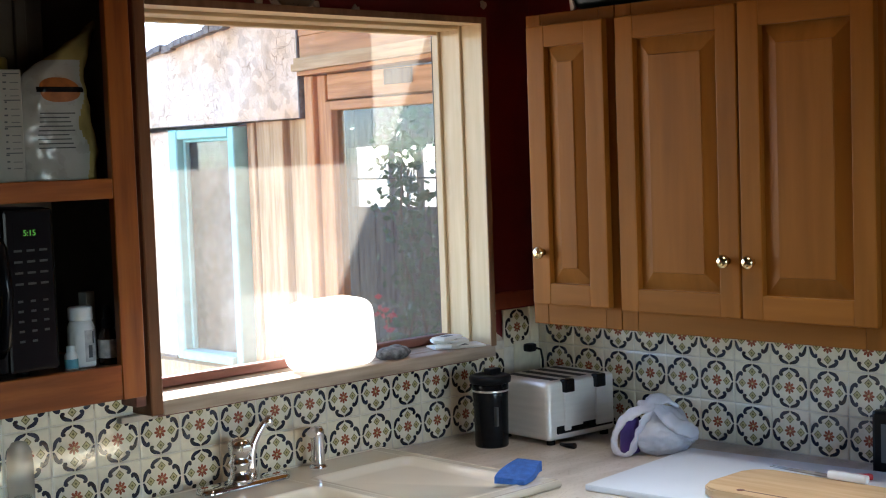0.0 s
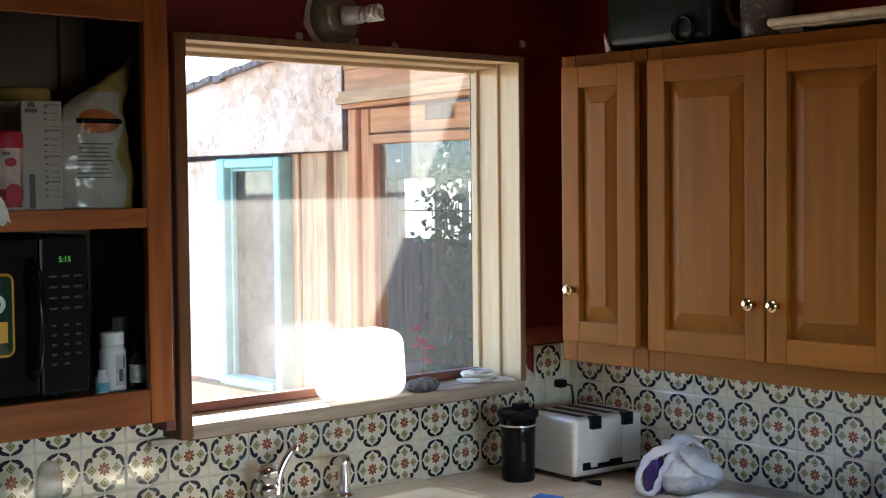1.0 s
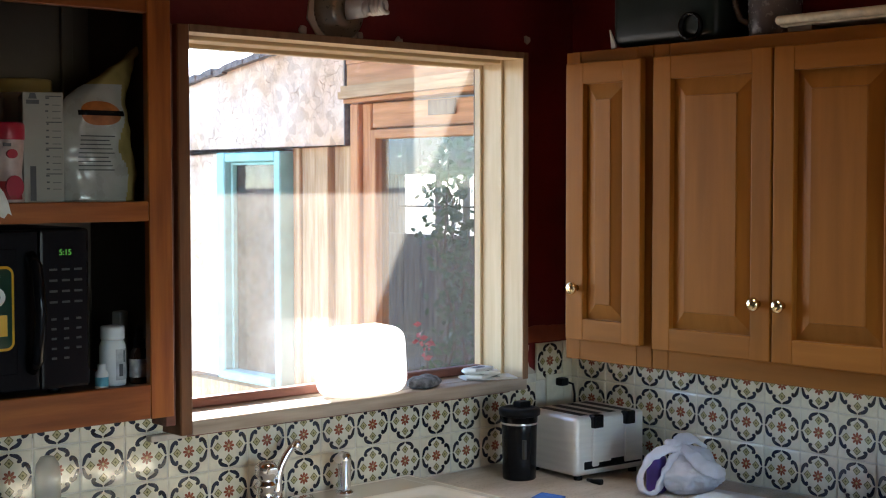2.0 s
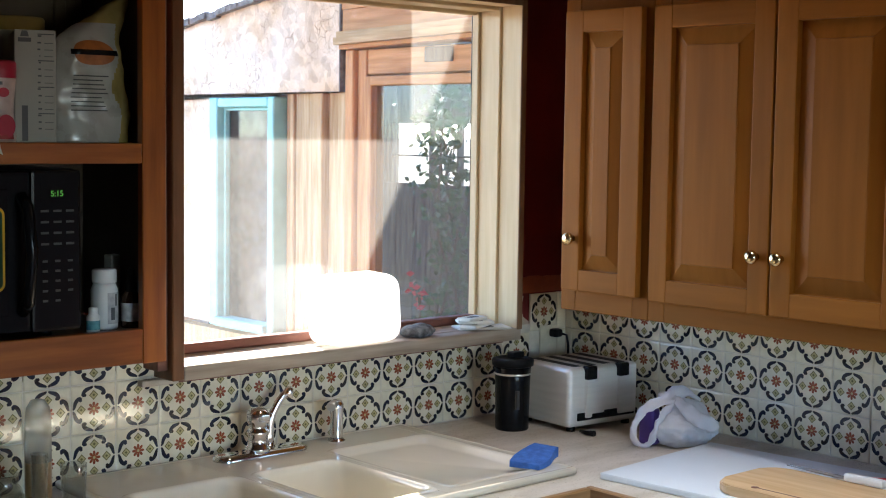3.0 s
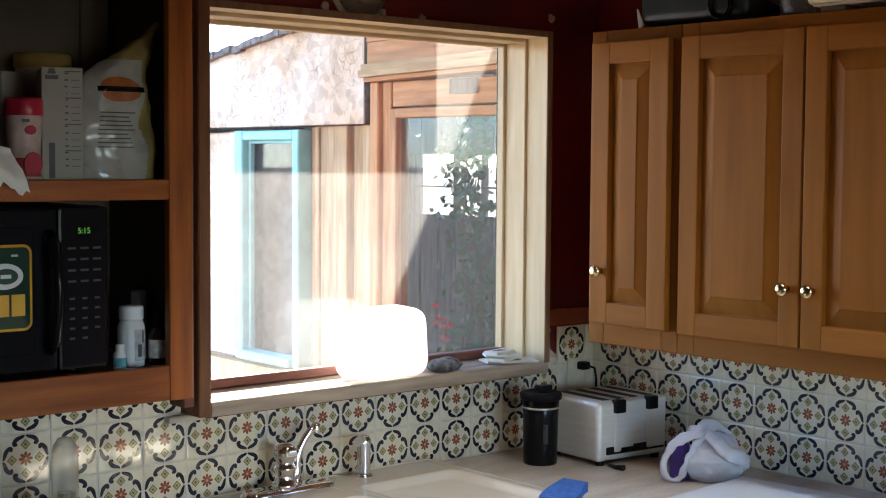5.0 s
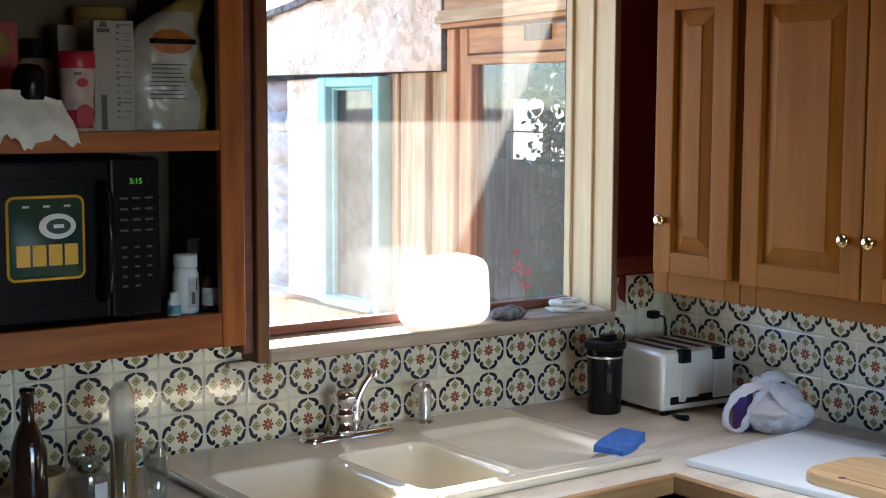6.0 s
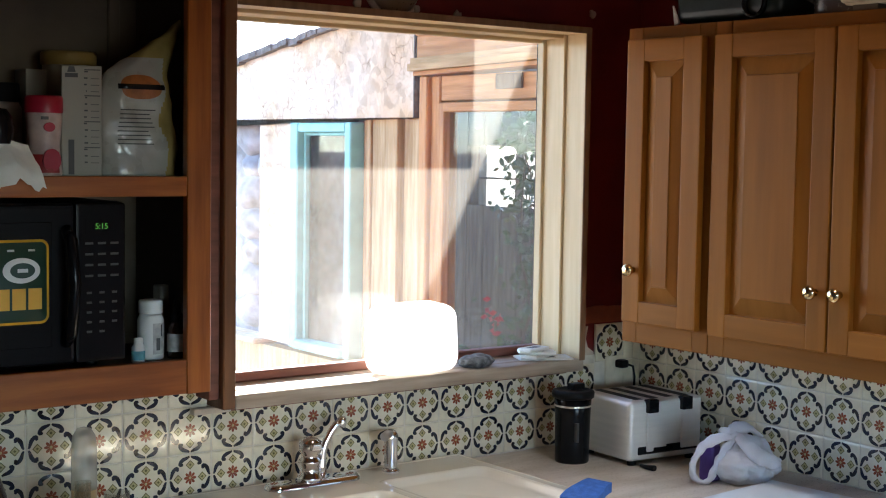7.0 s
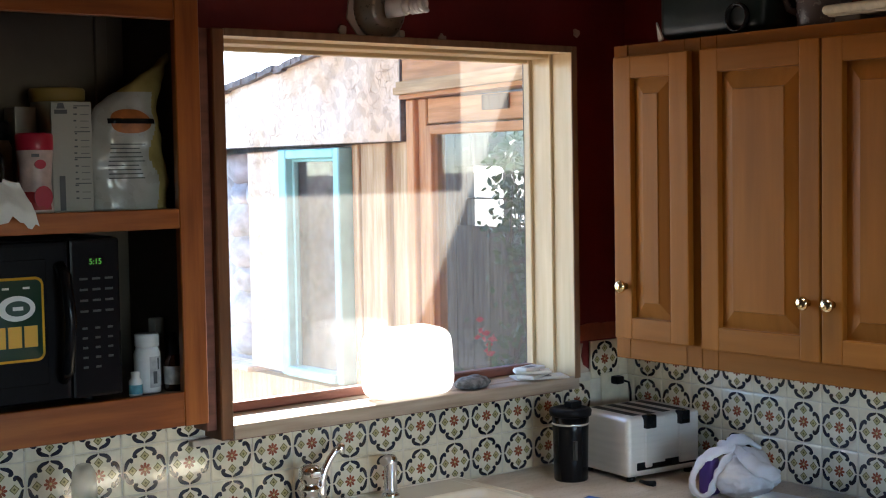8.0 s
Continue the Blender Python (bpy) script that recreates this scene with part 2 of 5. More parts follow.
def film(name, col, translucent=0.5, clear=0.0, rough=0.35):
    """Thin milky plastic that lets light through."""
    m = bpy.data.materials.new(name)
    m.use_nodes = True
    n, l = m.node_tree.nodes, m.node_tree.links
    b = n["Principled BSDF"]
    b.inputs["Base Color"].default_value, b.inputs["Roughness"].default_value = (*col, 1), rough
    tc, no, bp = n.new("ShaderNodeTexCoord"), n.new("ShaderNodeTexNoise"), n.new("ShaderNodeBump")
    no.inputs["Scale"].default_value, no.inputs["Detail"].default_value = 38, 5
    bp.inputs["Strength"].default_value, bp.inputs["Distance"].default_value = 0.5, 0.006
    l.new(tc.outputs["Object"], no.inputs["Vector"])
    l.new(no.outputs[0], bp.inputs["Height"])
    l.new(bp.outputs[0], b.inputs["Normal"])
    tl, tr = n.new("ShaderNodeBsdfTranslucent"), n.new("ShaderNodeBsdfTransparent")
    tl.inputs[0].default_value = (*col, 1)
    m1, m2 = n.new("ShaderNodeMixShader"), n.new("ShaderNodeMixShader")
    m1.inputs[0].default_value, m2.inputs[0].default_value = translucent, clear
    l.new(b.outputs[0], m1.inputs[1])
    l.new(tl.outputs[0], m1.inputs[2])
    l.new(m1.outputs[0], m2.inputs[1])
    l.new(tr.outputs[0], m2.inputs[2])
    l.new(m2.outputs[0], n["Material Output"].inputs[0])
    return m


M_FROST = film("cloudy_bottle_plastic", (0.7, 0.66, 0.56), 0.4, 0.62)
M_JUG = film("milky_jug_plastic", (0.9, 0.9, 0.9), 0.5, 0.15)
M_BAGP = film("thin_white_bag_film", (0.85, 0.84, 0.87), 0.35, 0.1)
M_GLASSJ = glassy("jar_glass", (0.92, 0.94, 0.92), 0.03, gloss=0.12)
M_PANE = glassy("dusty_window_glass", dust=0.017)
# outside
M_GROUND = mat("dry_earth", (0.16, 0.125, 0.09), 0.95, var=0.3, scale=2, bump=0.5, bscale=20)
M_OSB = strand_board("weathered_strand_board")
M_TEAL = mat("teal_paint", (0.2, 0.5, 0.47), 0.5, var=0.1, scale=14, bump=0.15)
M_TANB = wood("tan_rough_board", (0.52, 0.39, 0.21), (0.33, 0.22, 0.1), "z", 0.8, 0.0)
M_TANBH = wood("tan_rough_board_across", (0.52, 0.39, 0.21), (0.33, 0.22, 0.1), "y", 0.8, 0.0)
M_REDW = wood("orange_timber_up", (0.52, 0.27, 0.1), (0.34, 0.155, 0.05), "z", 0.7, 0.0)
M_REDWH = wood("orange_timber_across", (0.52, 0.27, 0.1), (0.34, 0.155, 0.05), "y", 0.7, 0.0)
M_FENCE = wood("grey_weathered_plank", (0.15, 0.13, 0.1), (0.07, 0.06, 0.047), "z", 0.9, 0.0)
M_SHINGLE = mat("dark_shingle", (0.12, 0.11, 0.1), 0.95, var=0.4, scale=30, bump=0.8)
M_BOULDER = mat("grey_boulder", (0.3, 0.31, 0.33), 0.85, var=0.35, scale=9, bump=0.6, bscale=50)
M_LEAF = mat("green_leaf", (0.05, 0.1, 0.03), 0.5, var=0.4, scale=30)
M_BARK = mat("vine_stem", (0.1, 0.07, 0.04), 0.9, var=0.3)
# Mottled greys painted to imitate the reflection in the shed window.
M_SHEDREFL = mat("painted_reflection_grey", (0.015, 0.015, 0.016), 0.9, var=0, scale=8, bump=0.5, bscale=30, col2=(0.36, 0.36, 0.35), detail=12)
M_SHEDPANE = glassy("old_shed_glass", (0.8, 0.82, 0.82), dust=0.002, gloss=0.01)

# ---- mesh helpers ----


def BM():
    return bmesh.new()


def box(bm, x0, x1, y0, y1, z0, z1, bev=0.0, seg=1, mi=0):
    m = Matrix.Translation(((x0 + x1) / 2, (y0 + y1) / 2, (z0 + z1) / 2)) @ Matrix.Diagonal((x1 - x0, y1 - y0, z1 - z0, 1))
    vs = bmesh.ops.create_cube(bm, size=1, matrix=m)["verts"]
    fs = {f for v in vs for f in v.link_faces}
    for f in fs:
        f.material_index = mi
    if bev:
        es = list({e for v in vs for e in v.link_edges})
        out = bmesh.ops.bevel(bm, geom=es, offset=bev, segments=seg, profile=0.6, affect="EDGES")
        for f in out["faces"]:
            f.material_index = mi
    return bm


def lathe(bm, prof, seg=24, at=(0, 0, 0), mi=0, axis="z", squash=1.0):
    """Turns a list of (radius, height) about an axis through at."""
    rings = []
    for r, h in prof:
        ring = []
        for i in range(seg if r > 1e-6 else 1):
            a = 2 * math.pi * i / seg
            p = (r * math.cos(a), r * math.sin(a) * squash, h)
            p = {"z": p, "y": (p[0], p[2], p[1]), "x": (p[2], p[0], p[1])}[axis]
            ring.append(bm.verts.new(Vector(p) + Vector(at)))
        rings.append(ring)
    for a, b in zip(rings, rings[1:]):
        for i in range(seg):
            j = (i + 1) % seg
            if len(a) == 1 and len(b) == 1:
                continue
            vs = [a[0], b[j], b[i]] if len(a) == 1 else [a[i], a[j], b[0]] if len(b) == 1 else [a[i], a[j], b[j], b[i]]
            f = bm.faces.new(vs)
            f.material_index, f.smooth = mi, True
    return bm


def tube(bm, pts, r, seg=10, mi=0, flat=1.0):
    """A round bar along pts; r may change from point to point."""
    pts = [Vector(p) for p in pts]
    rs = r if isinstance(r, (list, tuple)) else [r] * len(pts)
    rings, side = [], None
    for i, p in enumerate(pts):
        d = (pts[min(i + 1, len(pts) - 1)] - pts[max(i - 1, 0)]).normalized()
        if side is None:
            side = d.orthogonal().normalized()
        side = (side - d * side.dot(d)).normalized()
        up = d.cross(side)
        rings.append([bm.verts.new(p + (side * math.cos(2 * math.pi * k / seg) + up * flat * math.sin(2 * math.pi * k / seg)) * rs[i]) for k in range(seg)])
    for a, b in zip(rings, rings[1:]):
        for k in range(seg):
            f = bm.faces.new([a[k], a[(k + 1) % seg], b[(k + 1) % seg], b[k]])
            f.smooth, f.material_index = True, mi
    for ring in (rings[0][::-1], rings[-1]):
        bm.faces.new(ring).material_index = mi
    return bm


def prism(bm, poly, a, b, plane="yz", mi=0):
    """Extrudes a flat outline between two values of the third axis."""
    def P(u, v, w):
        return {"yz": (w, u, v), "xz": (u, w, v), "xy": (u, v, w)}[plane]
    lo, hi = [bm.verts.new(P(u, v, a)) for u, v in poly], [bm.verts.new(P(u, v, b)) for u, v in poly]
    n = len(poly)
    fs = [bm.faces.new(lo[::-1]), bm.faces.new(hi)]
    fs += [bm.faces.new([lo[i], lo[(i + 1) % n], hi[(i + 1) % n], hi[i]]) for i in range(n)]
    for f in fs:
        f.material_index = mi
    return bm


def mesh_of(name, bm, mats, smooth=False):
    bmesh.ops.recalc_face_normals(bm, faces=bm.faces[:])
    me = bpy.data.meshes.new(name)
    bm.to_mesh(me)
    bm.free()
    for m in (mats if isinstance(mats, (list, tuple)) else [mats]):
        me.materials.append(m)
    if smooth:
        for p in me.polygons:
            p.use_smooth = True
    return me


def part(name, bm, mats, parent, label="", smooth=False):
    ob = new(name, mesh_of(name, bm, mats, smooth))
    ob.parent = parent
    return tagged(ob, label)


def thing(name, at=(0, 0, 0), rz=0, label="", category="", group=""):
    ob = new(name)
    ob.empty_display_size = 0.05
    ob.matrix_basis = pose(*at, 0, 0, rz)
    return tagged(ob, label, category, group)


def solid(name, bm, mats, label="", category="", kind="", smooth=False, at=None):
    ob = new(name, mesh_of(name, bm, mats, smooth))
    if at:
        ob.matrix_basis = at
    return tagged(ob, label, category, "", kind)


def wrinkle(bm, amount, freq, seed=0.0):
    for v in bm.verts:
        v.co += noise.noise_vector(v.co * freq + Vector((seed, seed * 2, seed * 3))) * amount


# ---- the room ----
EX, NY = 0.539, 0.0           # planes of the east and the north wall
CT, P = 0.91, 0.11            # worktop height, tile spacing
WX0, WX1, WZ0, WZ1 = -0.806, 0.252, 1.157, 2.041  # window opening

bm = BM()
for x0, x1, z0, z1 in ((-4.2, WX0 - 0.02, 0, 2.5), (WX1 + 0.016, EX + 0.15, 0, 2.5), (WX0 - 0.02, WX1 + 0.016, 0, WZ0 - 0.03), (WX0 - 0.02, WX1 + 0.016, WZ1 + 0.016, 2.5)):
    box(bm, x0, x1, NY + 0.004, 0.107, z0, z1)
wall_north = solid("wall_north", bm, M_RED, "deep red painted kitchen wall with the window in it", "wall", "structure")
bm = BM()
box(bm, EX + 0.004, EX + 0.15, -2.5, NY + 0.002, 0, 2.5)
box(bm, EX + 0.004, EX + 0.15, -4.7, -3.2, 0, 2.5)
box(bm, EX + 0.004, EX + 0.15, -3.2, -2.5, 1.1, 2.5)
wall_east = solid("wall_east", bm, M_RED, "deep red painted kitchen wall behind the wall cabinets", "wall", "structure")
bm = BM()
box(bm, -4.35, -4.2, -4.7, 0.16, 0, 2.5)
solid("wall_west", bm, M_TAN, "plain tan painted wall", "wall", "structure")
bm = BM()
box(bm, -4.35, -1.9, -4.85, -4.7, 0, 2.5)
box(bm, -0.5, EX + 0.15, -4.85, -4.7, 0, 2.5)
box(bm, -1.9, -0.5, -4.85, -4.7, 2.0, 2.5)
solid("wall_south", bm, M_TAN, "plain tan painted wall with an added opening for a fill lamp", "wall", "structure")
solid("floor", box(BM(), -4.35, EX + 0.15, -4.85, 0.16, -0.05, 0), M_FLOOR, "reddish brown clay kitchen floor", "floor", "structure")
KX0, KX1, KY0, KY1 = -0.55, -0.17, -1.6, -1.0   # light well, added around the overhead fill lamp to limit its spread
bm = BM()
for x0, x1, y0, y1 in ((-4.35, KX0, -4.85, 0.16), (KX1, EX + 0.15, -4.85, 0.16), (KX0, KX1, -4.85, KY0), (KX0, KX1, KY1, 0.16)):
    box(bm, x0, x1, y0, y1, 2.5, 2.62)
for x0, x1, y0, y1 in ((KX0 - 0.02, KX0, KY0, KY1), (KX1, KX1 + 0.02, KY0, KY1), (KX0 - 0.02, KX1 + 0.02, KY0 - 0.02, KY0), (KX0 - 0.02, KX1 + 0.02, KY1, KY1 + 0.02)):
    box(bm, x0, x1, y0, y1, 2.62, 3.32)
solid("ceiling", bm, M_CEIL, "brown wooden board ceiling with an added light well", "ceiling", "structure")
# ragged bare strip under the red paint, right of the window
bm = BM()
rng = random.Random(4)
top = [(0.273 + 0.264 * i / 14, 1.288 + rng.uniform(-0.003, 0.003)) for i in range(15)]
prism(bm, [(0.273, 1.242), (0.537, 1.242)] + top[::-1], NY - 0.002, NY + 0.004, "xz")
part("paint_edge", bm, M_ORANGE, wall_north, "strip of older orange paint")
bm = BM()
prism(bm, [(0.273, 1.13), (0.383, 1.13), (0.383, 1.16), (0.36, 1.175), (0.352, 1.20), (0.36, 1.235), (0.335, 1.228), (0.318, 1.243), (0.273, 1.24)], NY - 0.003, NY + 0.004, "xz")
part("bare_patch", bm, [M_PLASTER], wall_north, "bare plaster where a tile is missing")
bm = BM()
for cx, cz, rr in ((0.352, 2.105, 0.012), (-0.43, 2.075, 0.016), (-0.25, 2.075, 0.014), (-0.12, 2.07, 0.012)):
    poly = [(cx + rr * rng.uniform(0.5, 1.1) * math.cos(a), cz + rr * rng.uniform(0.5, 1.2) * math.sin(a)) for a in [k * math.pi / 5 for k in range(10)]]
    prism(bm, poly, NY - 0.002, NY + 0.004, "xz")
halo = [(-0.32 + 0.094 * rng.uniform(0.93, 1.06) * math.cos(k * math.pi / 14), 2.128 + 0.09 * rng.uniform(0.93, 1.06) * math.sin(k * math.pi / 14)) for k in range(28)]
prism(bm, [(min(x, -0.26), z) for x, z in halo], NY - 0.0015, NY + 0.004, "xz")
part("chipped_paint", bm, M_PLASTER, wall_north, "small chips of missing paint")

# ---- window ----
window = thing("window_1", (0, 0, 0), 0, "deep box window with cream painted timber lining and one dusty fixed pane", "window")
tagged(window, kind="structure")
for name, a, b, inset in (("jamb_board", -0.085, -0.008, 0.0), ("jamb_strip", -0.008, 0.068, 0.008), ("stop_bead", 0.068, 0.094, 0.017)):
    part(name, box(BM(), WX1 - inset, WX1 + 0.018 - inset * 0.3, a, b, WZ0, WZ1 + 0.016, 0.002), M_CREAMW, window)
for name, a, b, inset in (("head_board", -0.085, -0.008, 0.0), ("head_strip", -0.008, 0.068, 0.01), ("head_bead", 0.068, 0.094, 0.02)):
    part(name, box(BM(), WX0, WX1 - inset - 0.001, a, b, WZ1 - inset, WZ1 + 0.016, 0.002), M_CREAMH, window)
part("front_edge", box(BM(), WX1 - 0.001, WX1 + 0.0185, -0.0885, -0.0852, WZ0, WZ1 + 0.0165, 0.001), M_EDGE, window, "brown front edge of the lining")
part("front_edge", box(BM(), WX0, WX1 - 0.0012, -0.0885, -0.0852, WZ1 - 0.0006, WZ1 + 0.0165, 0.001), M_EDGE, window, "brown front edge of the lining")
part("jamb_board", box(BM(), WX0 - 0.032, WX0, -0.088, 0.094, WZ0 - 0.028, WZ1 + 0.016, 0.003), M_SIDE, window, "dark brown stained side board")
part("side_filler", box(BM(), WX0 - 0.06, WX0 - 0.033, -0.07, -0.002, WZ0 - 0.005, WZ1 + 0.016, 0.002), M_SASH, window, "dark filler board")
part("sill_board", box(BM(), WX0 + 0.001, WX1 + 0.017, -0.086, -0.033, WZ0 - 0.03, WZ0 + 0.004, 0.004, 2), M_SILL, window)
part("sill_board", box(BM(), WX0 + 0.001, WX1 + 0.017, -0.026, 0.15, WZ0 - 0.03, WZ0 + 0.003, 0.003), M_SILL, window)
part("sash_rail", box(BM(), WX0 + 0.001, WX1 - 0.018, 0.06, 0.092, WZ0 + 0.004, WZ0 + 0.028, 0.004), M_SASH, window, "red-brown bottom rail of the sash")
part("sash_stile", box(BM(), WX1 - 0.0155, WX1 - 0.01, 0.0945, 0.1, WZ0 + 0.005, WZ1 - 0.004, 0.002), M_FENCE, window, "dark rubber edge of the glass")
pane = part("pane", box(BM(), WX0 - 0.01, WX1 - 0.012, 0.1, 0.104, WZ0 + 0.004, WZ1 + 0.01), M_PANE, window, "dusty clear glass pane")
part("apron_strip", box(BM(), WX0 - 0.075, WX0 + 0.02, -0.03, -0.001, WZ0 - 0.045, WZ0 - 0.0305, 0.002), M_PLASTER, window)
# Dark strip added below the sill to draw its shadow line.
part("gap_filler", box(BM(), WX0 - 0.06, WX1 + 0.017, -0.016, -0.0055, WZ0 - 0.046, WZ0 - 0.0305), M_SASH, window, "dark strip standing in for the shadow line under the sill")

# ---- maple wall cabinets on the east wall ----
CF = 0.22  # plane of the face frames


def knob(parent, x, y, z):
    bm = lathe(BM(), [(0, 0.0), (0.008, 0.0), (0.007, -0.008), (0.012, -0.012), (0.0165, -0.019), (0.0155, -0.026), (0.009, -0.031), (0, -0.032)], 18, (x, y, z), axis="x")
    part("knob", bm, M_BRASS, parent, "round polished brass knob")


def panel_door(cab, y0, y1, z0, z1, xf, knob_y, knob_z, stile=0.055, rail=0.055):
    """A raised-panel door that faces -x; xf is its front plane."""
    bm = BM()
    a = [(y0 + stile, z0 + rail), (y1 - stile, z0 + rail), (y1 - stile, z1 - rail), (y0 + stile, z1 - rail)]
    cy, cz = (y0 + y1) / 2, (z0 + z1) / 2

    def ring(d, x):
        return [bm.verts.new((x, y + (d if y < cy else -d), z + (d if z < cz else -d))) for y, z in a]
    w = min(0.042, (y1 - y0 - 2 * stile) * 0.3)
    rings = [ring(-0.004, xf + 0.019), ring(-0.004, xf + 0.016), ring(0.003, xf + 0.0165), ring(w, xf + 0.005), ring(w + 0.002, xf + 0.0015)]
    for p, q in zip(rings, rings[1:]):
        for i in range(4):
            bm.faces.new([p[i], p[(i + 1) % 4], q[(i + 1) % 4], q[i]])
    bm.faces.new(rings[-1])
    bm.faces.new(rings[0][::-1])
    door = part("door", bm, M_MAPLE, cab)
    for s0, s1 in ((y0, y0 + stile), (y1 - stile, y1)):
        part("stile", box(BM(), xf, xf + 0.02, s0, s1, z0, z1, 0.003, 2), M_MAPLE, door)
    for r0, r1 in ((z0, z0 + rail), (z1 - rail, z1)):
        part("rail", box(BM(), xf + 0.0006, xf + 0.0196, y0 + stile - 0.001, y1 - stile + 0.001, r0, r1, 0.003, 2), M_MAPLEH, door)
    knob(door, xf, knob_y, knob_z)
    return door


def wall_cabinet(label, y0, y1, z0, z1, doors):
    cab = thing("wall_cabinet", (0, 0, 0), 0, label, "cabinet", "maple wall cabinets")
    part("carcass", box(BM(), CF + 0.02, EX, y0 + 0.001, y1 - 0.001, z0 + 0.002, z1 - 0.002), M_MAPLE, cab)
    for s0, s1 in ((y0, y0 + 0.05), (y1 - 0.05, y1)):
        part("frame_stile", box(BM(), CF, CF + 0.0199, s0, s1, z0, z1, 0.0015), M_MAPLE, cab)
    for r0, r1 in ((z0, z0 + 0.07), (z1 - 0.05, z1)):
        part("frame_rail", box(BM(), CF + 0.0004, CF + 0.0199, y0 + 0.05, y1 - 0.05, r0, r1, 0.0015), M_MAPLEH, cab)
    for d in doors:
        panel_door(cab, *d)


wall_cabinet("narrow honey maple wall cabinet with one raised-panel door", -0.5725, -0.279, 1.237, 2.04,
             [(-0.557, -0.305, 1.293, 2.008, CF - 0.03, -0.345, 1.428, 0.06, 0.055)])
wall_cabinet("wide honey maple wall cabinet with two raised-panel doors", -1.29, -0.574, 1.237, 2.04,
             [(-0.936, -0.589, 1.288, 2.008, CF - 0.0215, -0.905, 1.421, 0.055, 0.056), (-1.279, -0.942, 1.288, 2.008, CF - 0.0215, -0.972, 1.421, 0.055, 0.056)])

# ---- red-brown open wall cabinet on the north wall ----
LX0, LX1, LF = -1.86, -1.0, -0.33
cab = thing("open_wall_cabinet", (0, 0, 0), 0, "open red-brown wooden wall cabinet with two shelf bays", "cabinet")
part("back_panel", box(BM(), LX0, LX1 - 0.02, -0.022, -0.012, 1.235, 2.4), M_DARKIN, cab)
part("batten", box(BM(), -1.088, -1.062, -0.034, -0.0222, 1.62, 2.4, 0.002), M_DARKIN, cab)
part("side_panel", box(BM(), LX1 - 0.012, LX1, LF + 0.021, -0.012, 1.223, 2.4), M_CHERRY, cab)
# Dark sheet over the inner side: shade put into its colour.
part("lining", box(BM(), LX1 - 0.02, LX1 - 0.0125, LF + 0.021, -0.012, 1.293, 2.4), M_SHADE, cab, "dark sheet standing in for shade on the inner side")
part("side_panel", box(BM(), LX0 - 0.02, LX0, LF + 0.021, -0.012, 1.223, 2.4), M_CHERRY, cab)
part("stile", box(BM(), LX1 - 0.052, LX1 + 0.002, LF, LF + 0.02, 1.223, 2.4, 0.002), M_CHERRY, cab)
part("stile", box(BM(), LX0 - 0.02, LX0 + 0.035, LF, LF + 0.02, 1.223, 2.4, 0.002), M_CHERRY, cab)
part("bottom_rail", box(BM(), LX0 + 0.035, LX1 - 0.052, LF + 0.0005, LF + 0.02, 1.224, 1.294, 0.002), M_CHERRYH, cab)
part("shelf_edge", box(BM(), LX0 + 0.035, LX1 - 0.052, LF + 0.0005, LF + 0.02, 1.624, 1.664, 0.002), M_CHERRYH, cab)
part("top_rail", box(BM(), LX0 + 0.035, LX1 - 0.052, LF + 0.0005, LF + 0.02, 2.04, 2.4, 0.002), M_CHERRYH, cab)
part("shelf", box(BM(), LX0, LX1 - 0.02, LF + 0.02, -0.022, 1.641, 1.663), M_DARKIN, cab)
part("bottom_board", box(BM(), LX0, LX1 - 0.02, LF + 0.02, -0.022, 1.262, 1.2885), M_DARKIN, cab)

# ---- worktop, sink, base cabinets ----
SX0, SX1, SY0, SY1 = -1.08, -0.11, -0.635, -0.02   # outer edge of the sink
CFY, CFX = -0.73, -0.152                              # front edges of the worktop
bm = BM()
gx = [-2.6, SX0 + 0.02, CFX, SX1 - 0.02, EX]
gy = [-2.25, CFY, SY0 + 0.02, SY1 - 0.015, -0.001]
corner = {(i, j): bm.verts.new((x, y, CT - 0.03)) for i, x in enumerate(gx) for j, y in enumerate(gy)}
cells = [(i, j) for i in range(4) for j in range(4) if (j > 0 or i >= 2) and not (j == 2 and i in (1, 2))]
for i, j in cells:
    bm.faces.new([corner[i, j], corner[i + 1, j], corner[i + 1, j + 1], corner[i, j + 1]])
up = bmesh.ops.extrude_face_region(bm, geom=bm.faces[:])["geom"]
bmesh.ops.translate(bm, verts=[v for v in up if isinstance(v, bmesh.types.BMVert)], vec=(0, 0, 0.03))
bmesh.ops.delete(bm, geom=[v for v in bm.verts if not v.link_faces], context="VERTS")
worktop = solid("worktop", bm, M_COUNTER, "mottled beige laminate worktop turning the corner", "worktop")
part("edge_strip", box(BM(), -2.6, CFX - 0.0205, CFY - 0.02, CFY - 0.0005, CT - 0.04, CT + 0.0015, 0.003), M_OAK, worktop, "oak edge strip")
part("edge_strip", box(BM(), CFX - 0.02, CFX - 0.0005, -2.25, CFY - 0.0005, CT - 0.04, CT + 0.0015, 0.003), M_OAKY, worktop, "oak edge strip")


